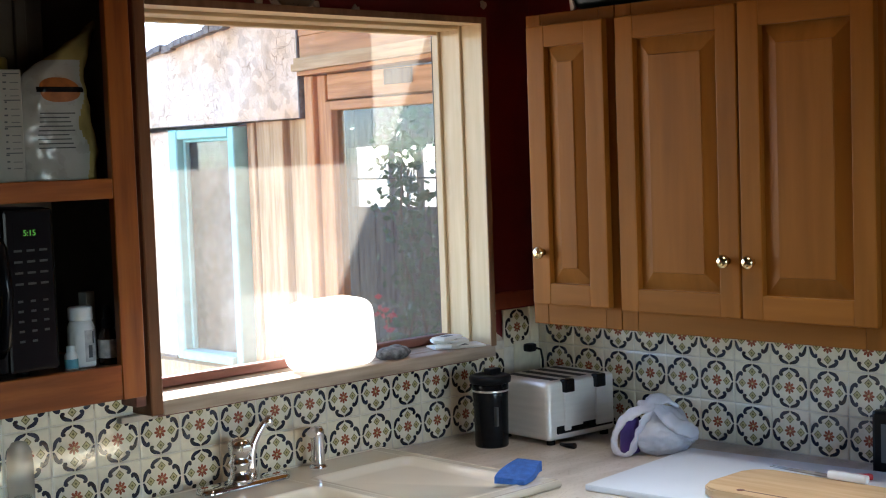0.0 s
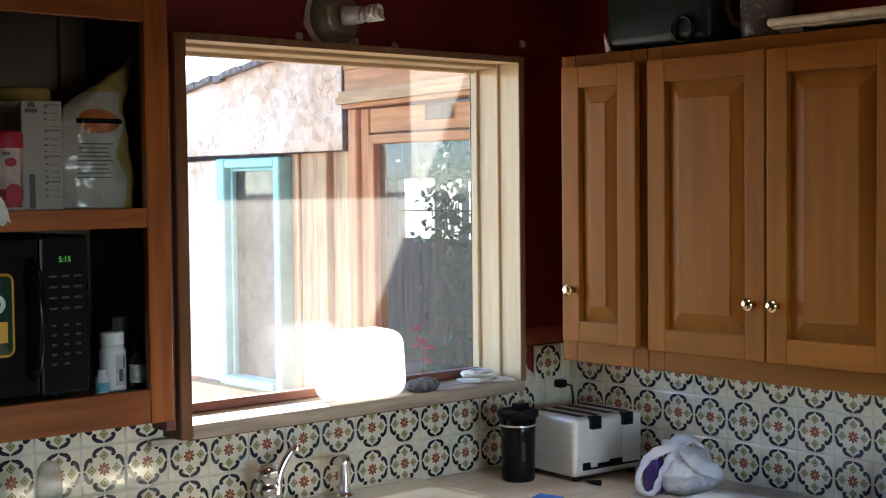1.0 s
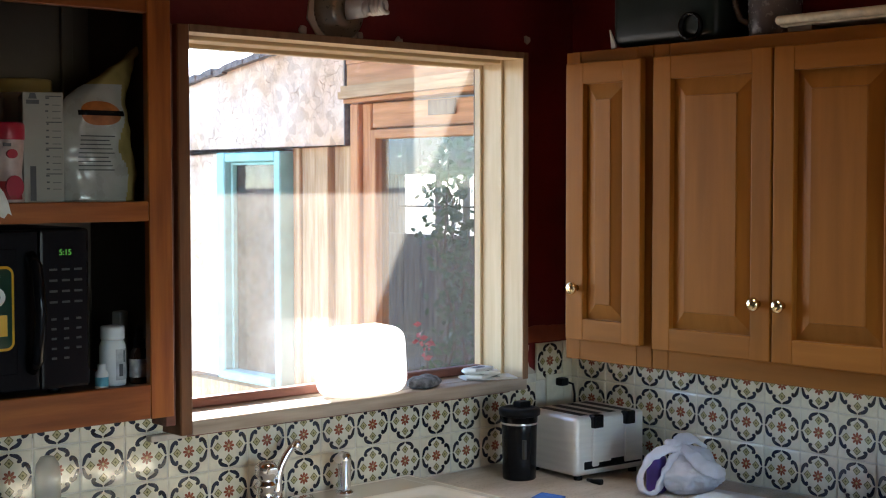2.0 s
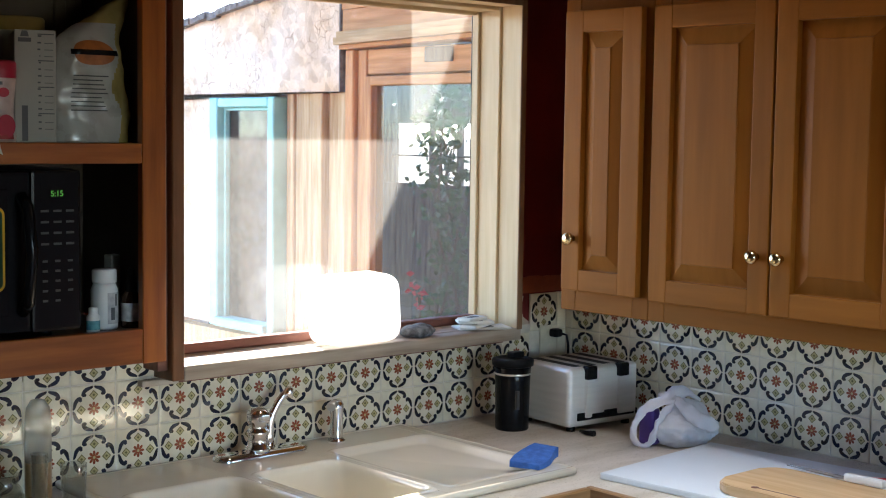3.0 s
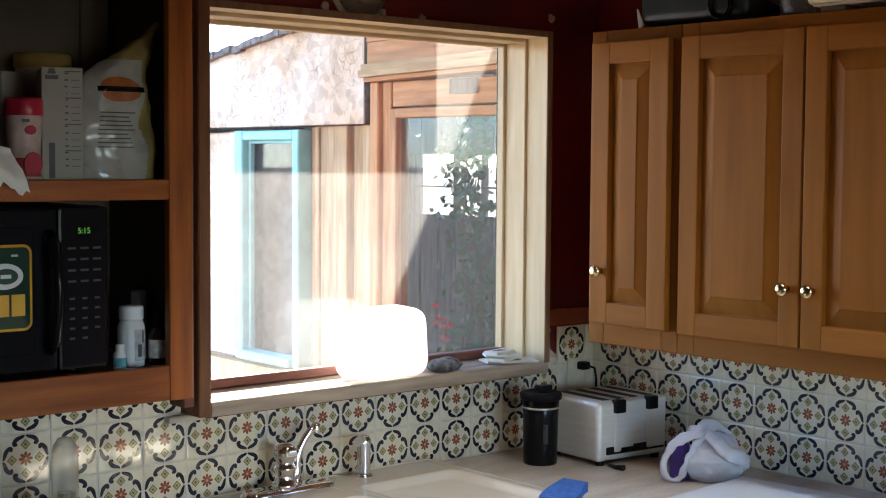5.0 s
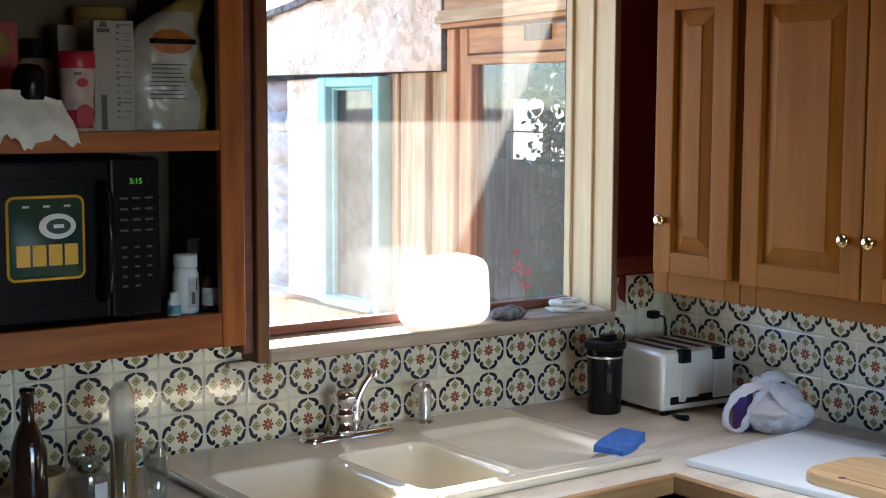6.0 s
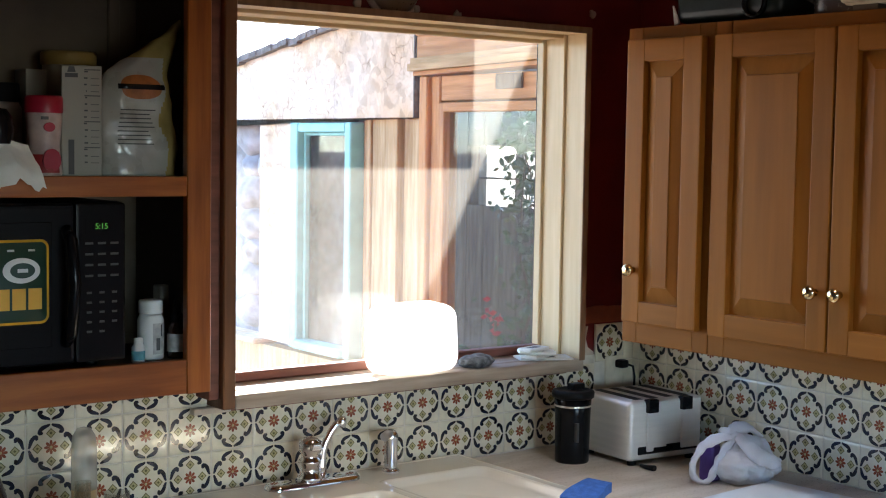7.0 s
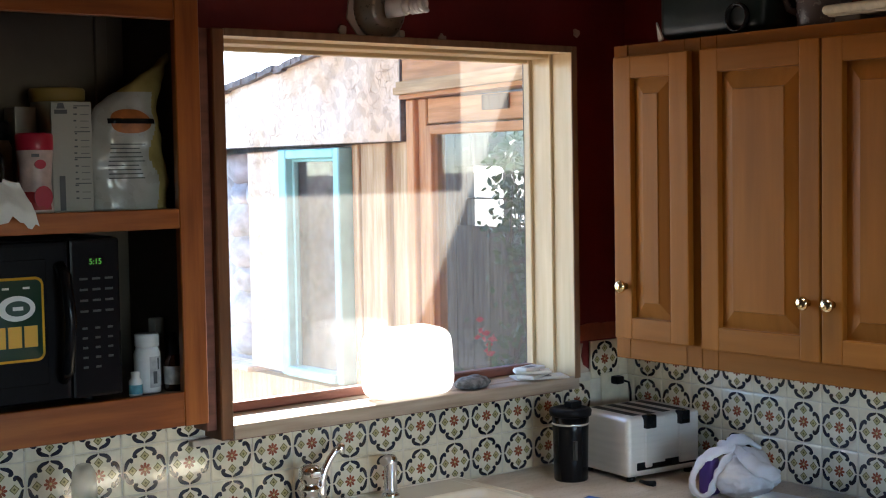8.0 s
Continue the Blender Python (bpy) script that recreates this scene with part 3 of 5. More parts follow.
def base_cabinet(label, x0, x1, y0, y1, along):
    c = thing("base_cabinet", (0, 0, 0), 0, label, "cabinet", "base cabinets")
    part("body", box(BM(), x0, x1, y0, y1, 0.1, 0.7), M_CHERRY, c)
    bm2 = box(BM(), x0, x1, y0, y0 + 0.02, 0.7005, CT - 0.0405) if along == "x" else box(BM(), x0, x0 + 0.02, y0, y1, 0.7005, CT - 0.0405)
    part("front_rail", bm2, M_CHERRY, c)
    part("plinth", box(BM(), x0 + 0.03, x1 - 0.03, y0 + 0.05, y1, 0, 0.0995), M_DARKIN, c)
    n = 2
    for i in range(n):
        if along == "x":
            a, w = x0 + (x1 - x0) * i / n, (x1 - x0) / n
            d = part("door", box(BM(), a + 0.015, a + w - 0.015, y0 - 0.02, y0 - 0.0005, 0.13, 0.8, 0.004), M_CHERRY, c)
            knob_bm = lathe(BM(), [(0, 0), (0.007, 0), (0.014, -0.02), (0, -0.03)], 12, (a + (w - 0.06 if i == 0 else 0.06), y0 - 0.02, 0.72), axis="y")
        else:
            a, w = y0 + (y1 - y0) * i / n, (y1 - y0) / n
            d = part("door", box(BM(), x0 - 0.02, x0 - 0.0005, a + 0.015, a + w - 0.015, 0.13, 0.8, 0.004), M_CHERRY, c)
            knob_bm = lathe(BM(), [(0, 0), (0.007, 0), (0.014, -0.02), (0, -0.03)], 12, (x0 - 0.02, a + (w - 0.06 if i == 0 else 0.06), 0.72), axis="x")
        part("knob", knob_bm, M_BRASS, d, "brass knob")


for a in (-2.6, -1.78, -0.96):
    base_cabinet("red-brown wooden base cabinet under the worktop", a, a + 0.818 - (0.02 if a > -1 else 0), CFY + 0.04, -0.02, "x")
for a in (-2.24, -1.5):
    base_cabinet("red-brown wooden base cabinet under the worktop", CFX + 0.04, EX - 0.01, a, a + 0.735, "y")

sink = thing("kitchen_sink", (0, 0, 0), 0, "bisque enamel double bowl sink with a drainboard", "sink")


def bowl_ring(bm, x0, x1, y0, y1, z, r, n=6):
    vs = []
    for cx, cy, a0 in ((x1 - r, y1 - r, 0), (x0 + r, y1 - r, 90), (x0 + r, y0 + r, 180), (x1 - r, y0 + r, 270)):
        for k in range(n + 1):
            a = radians(a0 + 90 * k / n)
            vs.append(bm.verts.new((cx + r * math.cos(a), cy + r * math.sin(a), z)))
    return vs


def bowl(bm, x0, x1, y0, y1, levels):
    prev = None
    for d, z, r in levels:
        cur = bowl_ring(bm, x0 + d, x1 - d, y0 + d, y1 - d, z, r)
        if prev:
            for i in range(len(cur)):
                j = (i + 1) % len(cur)
                bm.faces.new([prev[i], prev[j], cur[j], cur[i]]).smooth = True
        prev = cur
    bm.faces.new(prev).smooth = True
    return bm


RZ = CT + 0.018
BOWLS = ((SX0 + 0.04, -0.765, SY0 + 0.045, -0.225), (-0.725, -0.492, SY0 + 0.045, -0.235))
DR = (-0.452, SX1 - 0.035, SY0 + 0.045, -0.16)
bm = BM()
xs = [SX0, BOWLS[0][0], BOWLS[0][1], BOWLS[1][0], BOWLS[1][1], DR[0], DR[1], SX1]
for i in range(7):
    if i in (1, 3, 5):
        q = BOWLS[0] if i == 1 else BOWLS[1] if i == 3 else DR
        box(bm, xs[i] - 0.001, xs[i + 1] + 0.001, SY0, q[2], CT + 0.0005, RZ, 0.0)
        box(bm, xs[i] - 0.001, xs[i + 1] + 0.001, q[3], SY1, CT + 0.0005, RZ, 0.0)
    else:
        box(bm, xs[i], xs[i + 1], SY0, SY1, CT + 0.0005, RZ + 0.0004)
part("rim", bm, M_ENAMEL, sink)
bm = BM()
tube(bm, [(SX0, SY0, CT + 0.010), (SX1, SY0, CT + 0.010), (SX1, SY1, CT + 0.010), (SX0, SY1, CT + 0.010), (SX0, SY0, CT + 0.010)], 0.0105, 12)
part("rolled_edge", bm, M_ENAMEL, sink)
for name, q, dep in (("bowl", BOWLS[0], 0.17), ("bowl", BOWLS[1], 0.12)):
    bm = bowl(BM(), *q, [(-0.012, RZ + 0.001, 0.035), (-0.004, RZ + 0.0035, 0.035), (0.003, RZ - 0.002, 0.04), (0.008, RZ - 0.015, 0.045), (0.018, RZ - dep + 0.04, 0.055), (0.035, RZ - dep + 0.012, 0.06), (0.06, RZ - dep, 0.06)])
    b = part(name, bm, M_ENAMEL, sink)
    cx, cy = (q[0] + q[1]) / 2, (q[2] + q[3]) / 2
    part("drain", lathe(BM(), [(0, RZ - dep + 0.002), (0.02, RZ - dep + 0.002), (0.03, RZ - dep + 0.005), (0.042, RZ - dep + 0.003), (0.042, RZ - dep)], 20, (cx, cy, 0)), M_CHROME, b, "chrome drain")
bm = bowl(BM(), *DR, [(-0.012, RZ + 0.001, 0.03), (-0.004, RZ + 0.003, 0.03), (0.004, RZ - 0.003, 0.03), (0.012, RZ - 0.012, 0.035), (0.02, RZ - 0.016, 0.04)])
part("drainboard", bm, M_ENAMEL, sink)

# faucet with deck plate, and side sprayer
FX, FY = -0.597, -0.085
fau = thing("faucet", (FX, FY, RZ + 0.0005), 0, "chrome kitchen faucet with a lever on a long deck plate", "faucet")
bm = BM()
bowl(bm, -0.128, 0.128, -0.03, 0.03, [(0, 0, 0.029), (0, 0.006, 0.029), (0.006, 0.013, 0.023), (0.012, 0.014, 0.017)])
part("deck_plate", bm, M_CHROME, fau)
part("body", lathe(BM(), [(0, 0.013), (0.03, 0.013), (0.03, 0.02), (0.024, 0.028), (0.022, 0.048), (0.026, 0.054), (0.026, 0.06), (0.02, 0.066), (0.02, 0.074), (0.0255, 0.082), (0.0265, 0.1), (0.022, 0.11), (0.01, 0.115), (0, 0.116)], 24, (-0.012, -0.004, 0)), M_CHROME, fau)
arm = part("spout", tube(BM(), [(0.024, 0.0, 0.013), (0.0235, 0.0, 0.04), (0.025, 0.0, 0.07), (0.033, 0.0, 0.095), (0.046, -0.002, 0.118), (0.06, -0.004, 0.136), (0.072, -0.006, 0.144)], [0.0125, 0.0115, 0.01, 0.0092, 0.0088, 0.0085, 0.009], 16), M_CHROME, fau)
part("spout_tip", lathe(BM(), [(0, -0.014), (0.009, -0.014), (0.011, -0.004), (0.011, 0.006), (0.007, 0.012), (0, 0.013)], 16, (0.076, -0.006, 0.143)), M_CHROME, arm)
part("lever", box(BM(), -0.026, 0.002, -0.036, -0.024, 0.086, 0.104, 0.005, 3), M_CHROME, fau)
spr = thing("sprayer", (-0.372, -0.085, RZ + 0.0005), 0, "chrome side sprayer standing beside the faucet", "sprayer")
part("collar", lathe(BM(), [(0, 0), (0.022, 0), (0.022, 0.006), (0.015, 0.012), (0, 0.012)], 20), M_CHROME, spr)
part("stem", lathe(BM(), [(0.0165, 0.012), (0.016, 0.07), (0.0175, 0.085), (0.0175, 0.095), (0.012, 0.104), (0, 0.105)], 20), M_CHROME, spr)
part("nozzle", tube(BM(), [(0.0, 0, 0.092), (-0.018, -0.01, 0.098), (-0.034, -0.02, 0.094)], [0.011, 0.0105, 0.0115], 12), M_STEEL, spr)

# ---- things on the worktop ----
toaster = thing("toaster", (0.352, -0.225, CT), -5, "brushed steel four-slot toaster with two black levers", "toaster")
bm = box(BM(), -0.125, 0.125, -0.105, 0.11, 0.012, 0.17, 0.016, 4)
part("shell", bm, M_TOAST, toaster, smooth=True)
for i in range(4):
    part("slot", box(BM(), -0.092 + i * 0.052, -0.066 + i * 0.052, -0.085, 0.09, 0.165, 0.1712), M_BLACKM, toaster, "black bread slot")
part("slot_plate", box(BM(), -0.108, 0.106, -0.092, 0.097, 0.1695, 0.1705, 0.0004), M_TOAST, toaster)
for cx in (-0.052, 0.065):
    part("panel", box(BM(), cx - 0.018, cx + 0.05, -0.1115, -0.1045, 0.035, 0.168, 0.003), M_TOAST, toaster)
    lever = part("lever", box(BM(), cx - 0.02, cx + 0.014, -0.119, -0.095, 0.138, 0.1735, 0.004, 2), M_BLACK, toaster, "black lever")
part("crumb_slot", box(BM(), -0.097, 0.115, -0.1075, -0.1, 0.028, 0.05, 0.003), M_BLACKM, toaster, "black recess along the base")
part("control", box(BM(), -0.05, 0.02, -0.113, -0.1065, 0.031, 0.047, 0.003), M_BLACK, toaster)
for sx in (-0.1, 0.1):
    for sy in (-0.085, 0.09):
        part("foot", lathe(BM(), [(0, 0), (0.012, 0), (0.012, 0.013), (0, 0.013)], 12, (sx, sy, 0)), M_BLACK, toaster)
cord = solid("cable_end", tube(BM(), [(0.245, -0.335, CT + 0.006), (0.24, -0.36, CT + 0.006), (0.246, -0.385, CT + 0.006)], [0.004, 0.006, 0.009], 8), M_BLACKM, "short black cable end lying on the worktop", "cable")

mug = thing("travel_mug", (0.145, -0.18, CT), 0, "black insulated travel mug with a lid", "mug")
part("body", lathe(BM(), [(0, 0.0), (0.043, 0.0), (0.045, 0.004), (0.0455, 0.05), (0.047, 0.13), (0.049, 0.168), (0.046, 0.17), (0, 0.17)], 28), M_BLACK, mug)
lid = part("lid", lathe(BM(), [(0, 0.169), (0.05, 0.1695), (0.055, 0.172), (0.0565, 0.184), (0.054, 0.189), (0.044, 0.192), (0.04, 0.188), (0, 0.187)], 28), M_BLACKM, mug, "matte black lid")
part("spout_tab", box(BM(), -0.01, 0.03, -0.014, 0.014, 0.19, 0.207, 0.004, 2), M_BLACKM, lid)
part("label_bar", box(BM(), -0.028, -0.02, -0.0475, -0.0385, 0.06, 0.11, 0.0), M_KEY, mug, "faint grey lettering")
part("band", lathe(BM(), [(0.0485, 0.148), (0.0492, 0.149), (0.0492, 0.152), (0.0485, 0.153)], 28), M_STEEL, mug, "thin steel band")

# carrier bag: soft film body, two handle loops, purple packet inside
bag = thing("carrier_bag", (0.318, -0.572, CT + 0.001), 0, "crumpled thin white plastic carrier bag with a purple packet", "bag")
bm = BM()
bmesh.ops.create_icosphere(bm, subdivisions=5, radius=1)
for v in bm.verts:
    x, y, z = v.co
    f = v.co * 1.7
    k = 1 + 0.16 * noise.noise(f) + 0.22 * (abs(noise.noise(f * 1.6 + Vector((4, 0, 0)))) - 0.2) + 0.1 * abs(noise.noise(f * 3.6))
    top = max(0.0, z) ** 3 * 0.018 * (1 + noise.noise(f * 2))
    v.co = Vector((x * 0.09 * k + 0.042, y * 0.08 * k - 0.02, max(0.0, 0.05 + z * 0.056 * k + top)))
part("body", bm, M_BAGP, bag, smooth=True)
# one handle stands open as a wide loop, the other lies folded over the body
# Axes across the camera's view and towards it; the handles are shaped to fit.
AC, UPV = Vector((0.71, -0.7, 0.0)), Vector((0, 0, 1))
TO = Vector((-0.7, -0.71, 0.0))


def ribbon(name, pts, rs, seed, flat=0.4):
    """A soft strip of film through pts, given as (across the view, up, towards the camera)."""
    pts = [AC * a + UPV * u + TO * t for a, u, t in pts]
    fine, fr = [], []
    for k in range(len(pts) - 1):
        p0, p1, p2, p3 = pts[max(k - 1, 0)], pts[k], pts[k + 1], pts[min(k + 2, len(pts) - 1)]
        for q in range(5):
            t = q / 5
            fine.append(0.5 * (2 * p1 + (p2 - p0) * t + (2 * p0 - 5 * p1 + 4 * p2 - p3) * t * t + (3 * p1 - p0 - 3 * p2 + p3) * t ** 3))
            fr.append(rs[k] * (1 - t) + rs[k + 1] * t)
    fine.append(pts[-1])
    fr.append(rs[-1])
    bm = tube(BM(), fine, fr, 18, flat=flat)
    wrinkle(bm, 0.007, 42, seed)
    wrinkle(bm, 0.003, 120, seed + 3)
    for v in bm.verts:
        v.co.z = max(v.co.z, 0.0008)
    part(name, bm, M_BAGP, bag, smooth=True)


ribbon("handle", [(0.02, 0.138, 0.02), (-0.03, 0.128, 0.035), (-0.075, 0.105, 0.04), (-0.1, 0.065, 0.045), (-0.105, 0.03, 0.05), (-0.085, 0.008, 0.055), (-0.06, 0.014, 0.05), (-0.042, 0.055, 0.045), (-0.018, 0.098, 0.04), (0.015, 0.13, 0.025)],
       [0.012, 0.014, 0.0125, 0.012, 0.011, 0.01, 0.011, 0.013, 0.014, 0.01], 2.0, 0.55)
ribbon("handle", [(0.01, 0.135, 0.03), (0.04, 0.115, 0.06), (0.07, 0.088, 0.075), (0.105, 0.075, 0.07), (0.13, 0.06, 0.05)], [0.012, 0.02, 0.022, 0.02, 0.008], 5.0)
ribbon("knot", [(-0.035, 0.148, 0.015), (-0.01, 0.142, 0.02), (0.02, 0.152, 0.01), (0.05, 0.15, 0.0), (0.085, 0.128, -0.01)], [0.006, 0.015, 0.017, 0.015, 0.005], 7.0, 0.6)
bag.scale = (0.9, 0.9, 0.9)
bm = box(BM(), -0.062, -0.022, 0.012, 0.062, 0.002, 0.105, 0.012, 3)
wrinkle(bm, 0.004, 40)
part("packet", bm, M_PURPLE, bag, "purple packet", smooth=True)

# white board, wooden cutting board, carving fork, red-handled knife
solid("white_board", box(BM(), 0.0, 0.467, -0.9, 0.0, 0.0005, 0.016, 0.004, 2), M_BOARDW, "large white laminate cutting slab lying on the worktop", "cutting board", at=pose(-0.091, -0.702, CT, 0, 0, 5))
BT = CT + 0.0165
bm = BM()
pts = [(0.0, -1.5), (0.0, -1.1)]
out = []
for cx, cy, r, a0, a1 in ((0.016, -1.045, 0.06, 180, 90), (0.14, -1.035, 0.05, 90, 0)):
    out += [(cx + r * math.cos(radians(a0 + (a1 - a0) * k / 7)), cy + r * math.sin(radians(a0 + (a1 - a0) * k / 7))) for k in range(8)]
prism(bm, out + [(0.19, -1.5), (-0.044, -1.5)], BT, BT + 0.022, "xy")
es = [e for e in bm.edges if abs(e.verts[0].co.z - e.verts[1].co.z) < 1e-5]
bmesh.ops.bevel(bm, geom=es, offset=0.004, segments=2, affect="EDGES")
cutb = solid("cutting_board", bm, M_CUTB, "pale wooden cutting board with rounded corners and a dark groove", "cutting board", at=Matrix.Translation((0.012, 0.022, 0.0)))
bm = BM()
bowl(bm, -0.017, -0.012, -1.45, -1.085, [(0, BT + 0.0222, 0.002), (0.0005, BT + 0.0226, 0.002)])
lathe(bm, [(0.009, BT + 0.0222), (0.0085, BT + 0.0227), (0, BT + 0.0227)], 16, (-0.0145, -1.085, 0))
part("groove", bm, M_SASH, cutb, "dark groove ending in a round hole")
fork = thing("carving_fork", (0.203, -1.124, BT + 0.023), 0, "steel carving fork with a pale grey handle", "fork")
for s in (-0.006, 0.006):
    part("tine", tube(BM(), [(s + 0.005, 0.12, 0.006), (s, 0.06, 0.006), (s * 0.6, 0.0, 0.005)], [0.0012, 0.0022, 0.0026], 8), M_DULL, fork)
part("shank", box(BM(), -0.007, 0.006, -0.03, 0.004, 0.002, 0.008, 0.002), M_DULL, fork)
part("handle", box(BM(), -0.011, 0.009, -0.125, -0.03, 0.0, 0.018, 0.006, 2), M_WHITEP, fork)
kn = thing("paring_knife", (0.294, -1.159, BT + 0.0), 38, "small knife with a red handle", "knife")
part("handle", box(BM(), -0.01, 0.01, -0.045, 0.035, 0.002, 0.016, 0.006, 2), M_REDH, kn)
part("blade", box(BM(), -0.007, 0.007, 0.035, 0.11, 0.007, 0.009, 0.0008), M_STEEL, kn)
# sponge
bm = BM()
N = 14
rows = []
for i in range(N + 1):
    u = i / N
    x, w, zc = -0.075 + 0.15 * u, 0.036 + 0.006 * math.sin(u * 5), 0.011 + 0.014 * (0.5 - 0.5 * math.cos(math.pi * u)) * (1.0 if u < 0.8 else 1 - (u - 0.8) * 0.6)
    rows.append([bm.verts.new(p) for p in ((x, -w, 0.0), (x, w, 0.0), (x, w, zc + 0.004), (x, -w, zc))])
for a, b in zip(rows, rows[1:]):
    for k in range(4):
        bm.faces.new([a[k], a[(k + 1) % 4], b[(k + 1) % 4], b[k]])
bm.faces.new(rows[0][::-1]), bm.faces.new(rows[-1])
bmesh.ops.bevel(bm, geom=[e for e in bm.edges if len(e.link_faces) == 2 and e.calc_face_angle(0) > 0.6], offset=0.004, segments=2, affect="EDGES")
solid("sponge", bm, M_SPONGE, "folded blue foam sponge on the sink rim", "sponge", at=pose(-0.143, -0.548, RZ + 0.002, 0, 0, 24))
# black box by the east wall
bx = thing("radio", (0.485, -1.198, CT), 0, "small black box standing against the tiles", "radio")
part("case", box(BM(), -0.04, 0.04, -0.07, 0.075, 0.0, 0.15, 0.008, 2), M_BLACK, bx)
part("grille", box(BM(), -0.0415, -0.0395, -0.05, 0.05, 0.03, 0.12, 0.0), M_GREY, bx)

# jars, bottles and glasses left of the sink
jar = thing("glass_jar", (-1.315, -0.25, CT), 0, "open clear glass jar with a white label", "jar")
part("body", lathe(BM(), [(0, 0.002), (0.036, 0.002), (0.04, 0.008), (0.04, 0.072), (0.036, 0.085), (0.03, 0.092), (0.031, 0.108), (0.0335, 0.112), (0.031, 0.114), (0.028, 0.11), (0.027, 0.092), (0.034, 0.082), (0.037, 0.07), (0.037, 0.01), (0, 0.006)], 28), M_GLASSJ, jar)
bm = lathe(BM(), [(0.0405, 0.02), (0.0406, 0.06)], 28)
bmesh.ops.delete(bm, geom=[f for f in bm.faces if not (f.calc_center_median().x > 0.0 and f.calc_center_median().y < 0.01)], context="FACES")
part("label", bm, M_PAPER, jar, "white paper label")
bot = thing("tall_bottle", (-1.225, -0.22, CT), 0, "tall cloudy plastic bottle half full of amber liquid", "bottle")
part("upper", lathe(BM(), [(0.026, 0.12), (0.026, 0.2), (0.023, 0.228), (0.014, 0.243), (0.0, 0.247)], 24), M_FROST, bot)
part("lower", lathe(BM(), [(0, 0), (0.025, 0), (0.0265, 0.006), (0.026, 0.12)], 24), M_FROST2, bot)
for x, y, h, r in ((-1.262, -0.3, 0.155, 0.017), (-1.19, -0.3, 0.125, 0.026)):
    g = thing("drinking_glass", (x, y, CT), 0, "narrow clear drinking glass", "glass", "clear glasses by the sink")
    part("body", lathe(BM(), [(0, 0.002), (r * 0.8, 0.002), (r * 0.82, 0.006), (r, h), (r - 0.002, h), (r * 0.75, 0.012), (0, 0.01)], 24), M_GLASSJ, g)
dark = thing("dark_bottle", (-1.435, -0.26, CT), 0, "dark glass bottle with a narrow neck", "bottle")
part("body", lathe(BM(), [(0, 0), (0.034, 0), (0.036, 0.006), (0.035, 0.14), (0.022, 0.18), (0.013, 0.2), (0.013, 0.25), (0.015, 0.252), (0.015, 0.262), (0, 0.263)], 24), M_BROWNG, dark)
bw = thing("wooden_bowl", (-1.372, -0.13, CT), 0, "small pale wooden bowl against the tiles", "bowl")
part("body", lathe(BM(), [(0, 0.0), (0.03, 0.0), (0.05, 0.025), (0.058, 0.06), (0.055, 0.06), (0.046, 0.03), (0, 0.012)], 24), M_CUTB, bw)

# ---- on the window sill ----
SZ = WZ0 + 0.0035
jug = thing("plastic_jug", (-0.272, -0.028, SZ), 0, "milky white plastic jug lying on the window sill", "jug")
bm = box(BM(), -0.118, 0.118, -0.062, 0.062, 0.0, 0.172, 0.045, 6)
for v in bm.verts:
    if v.co.z > 0.1:
        v.co.x *= 1 - 0.6 * (v.co.z - 0.1)
        v.co.z += 0.012 * math.cos(v.co.x * 16)
wrinkle(bm, 0.004, 14)
for v in bm.verts:
    v.co.z = max(v.co.z, 0.0)
part("body", bm, M_JUG, jug, smooth=True)
bm = BM()
bmesh.ops.create_icosphere(bm, subdivisions=4, radius=1)
for v in bm.verts:
    v.co = Vector((v.co.x * 0.058, v.co.y * 0.036, (max(v.co.z, -0.75) + 0.75) * 0.019))
    v.co += noise.noise_vector(v.co * 40) * 0.004 + noise.noise_vector(v.co * 130) * 0.0018
    v.co.z = max(v.co.z, 0)
solid("pumice_stone", bm, M_STONE, "rough dark grey pumice stone on the sill", "stone", smooth=True, at=pose(-0.076, -0.045, SZ + 0.0005, 0, 0, 8))
zz = SZ + 0.0005
for i, (w, d, h, a, ox) in enumerate(((0.15, 0.075, 0.006, -24, 0.005), (0.125, 0.05, 0.009, 24, -0.012), (0.1, 0.055, 0.008, -34, -0.02), (0.085, 0.045, 0.009, 12, -0.03))):
    pk = thing("paper_packet", (0.165 + ox, -0.03, zz), a, "flat white paper packet stacked on the sill", "packet", "paper packets on the sill")
    part("sheet", box(BM(), -w / 2, w / 2, -d / 2, d / 2, 0, h, 0.002), M_PAPER, pk)
    part("print", box(BM(), -w / 4, w / 5, -d / 4, d / 5, h - 0.0005, h + 0.0006), M_GREY, pk, "dark print")
    zz += h + 0.0007

# outlet with a black plug near the corner
outl = thing("wall_outlet", (0.456, NY - 0.0085, 1.085), 0, "cream wall outlet with a black plug in it", "outlet")
part("plate", box(BM(), -0.036, 0.036, -0.005, 0.0, -0.045, 0.06, 0.003), M_GLAZE, outl)
part("plug", box(BM(), 0.0, 0.03, -0.034, -0.0045, 0.026, 0.05, 0.007, 2), M_BLACKM, outl, "black plug")
part("plug_cable", tube(BM(), [(0.028, -0.028, 0.036), (0.045, -0.034, 0.03), (0.05, -0.036, 0.0), (0.04, -0.045, -0.05), (0.0, -0.06, -0.12), (-0.03, -0.07, -0.1695)], 0.0035, 8), M_BLACKM, outl, "black cable")

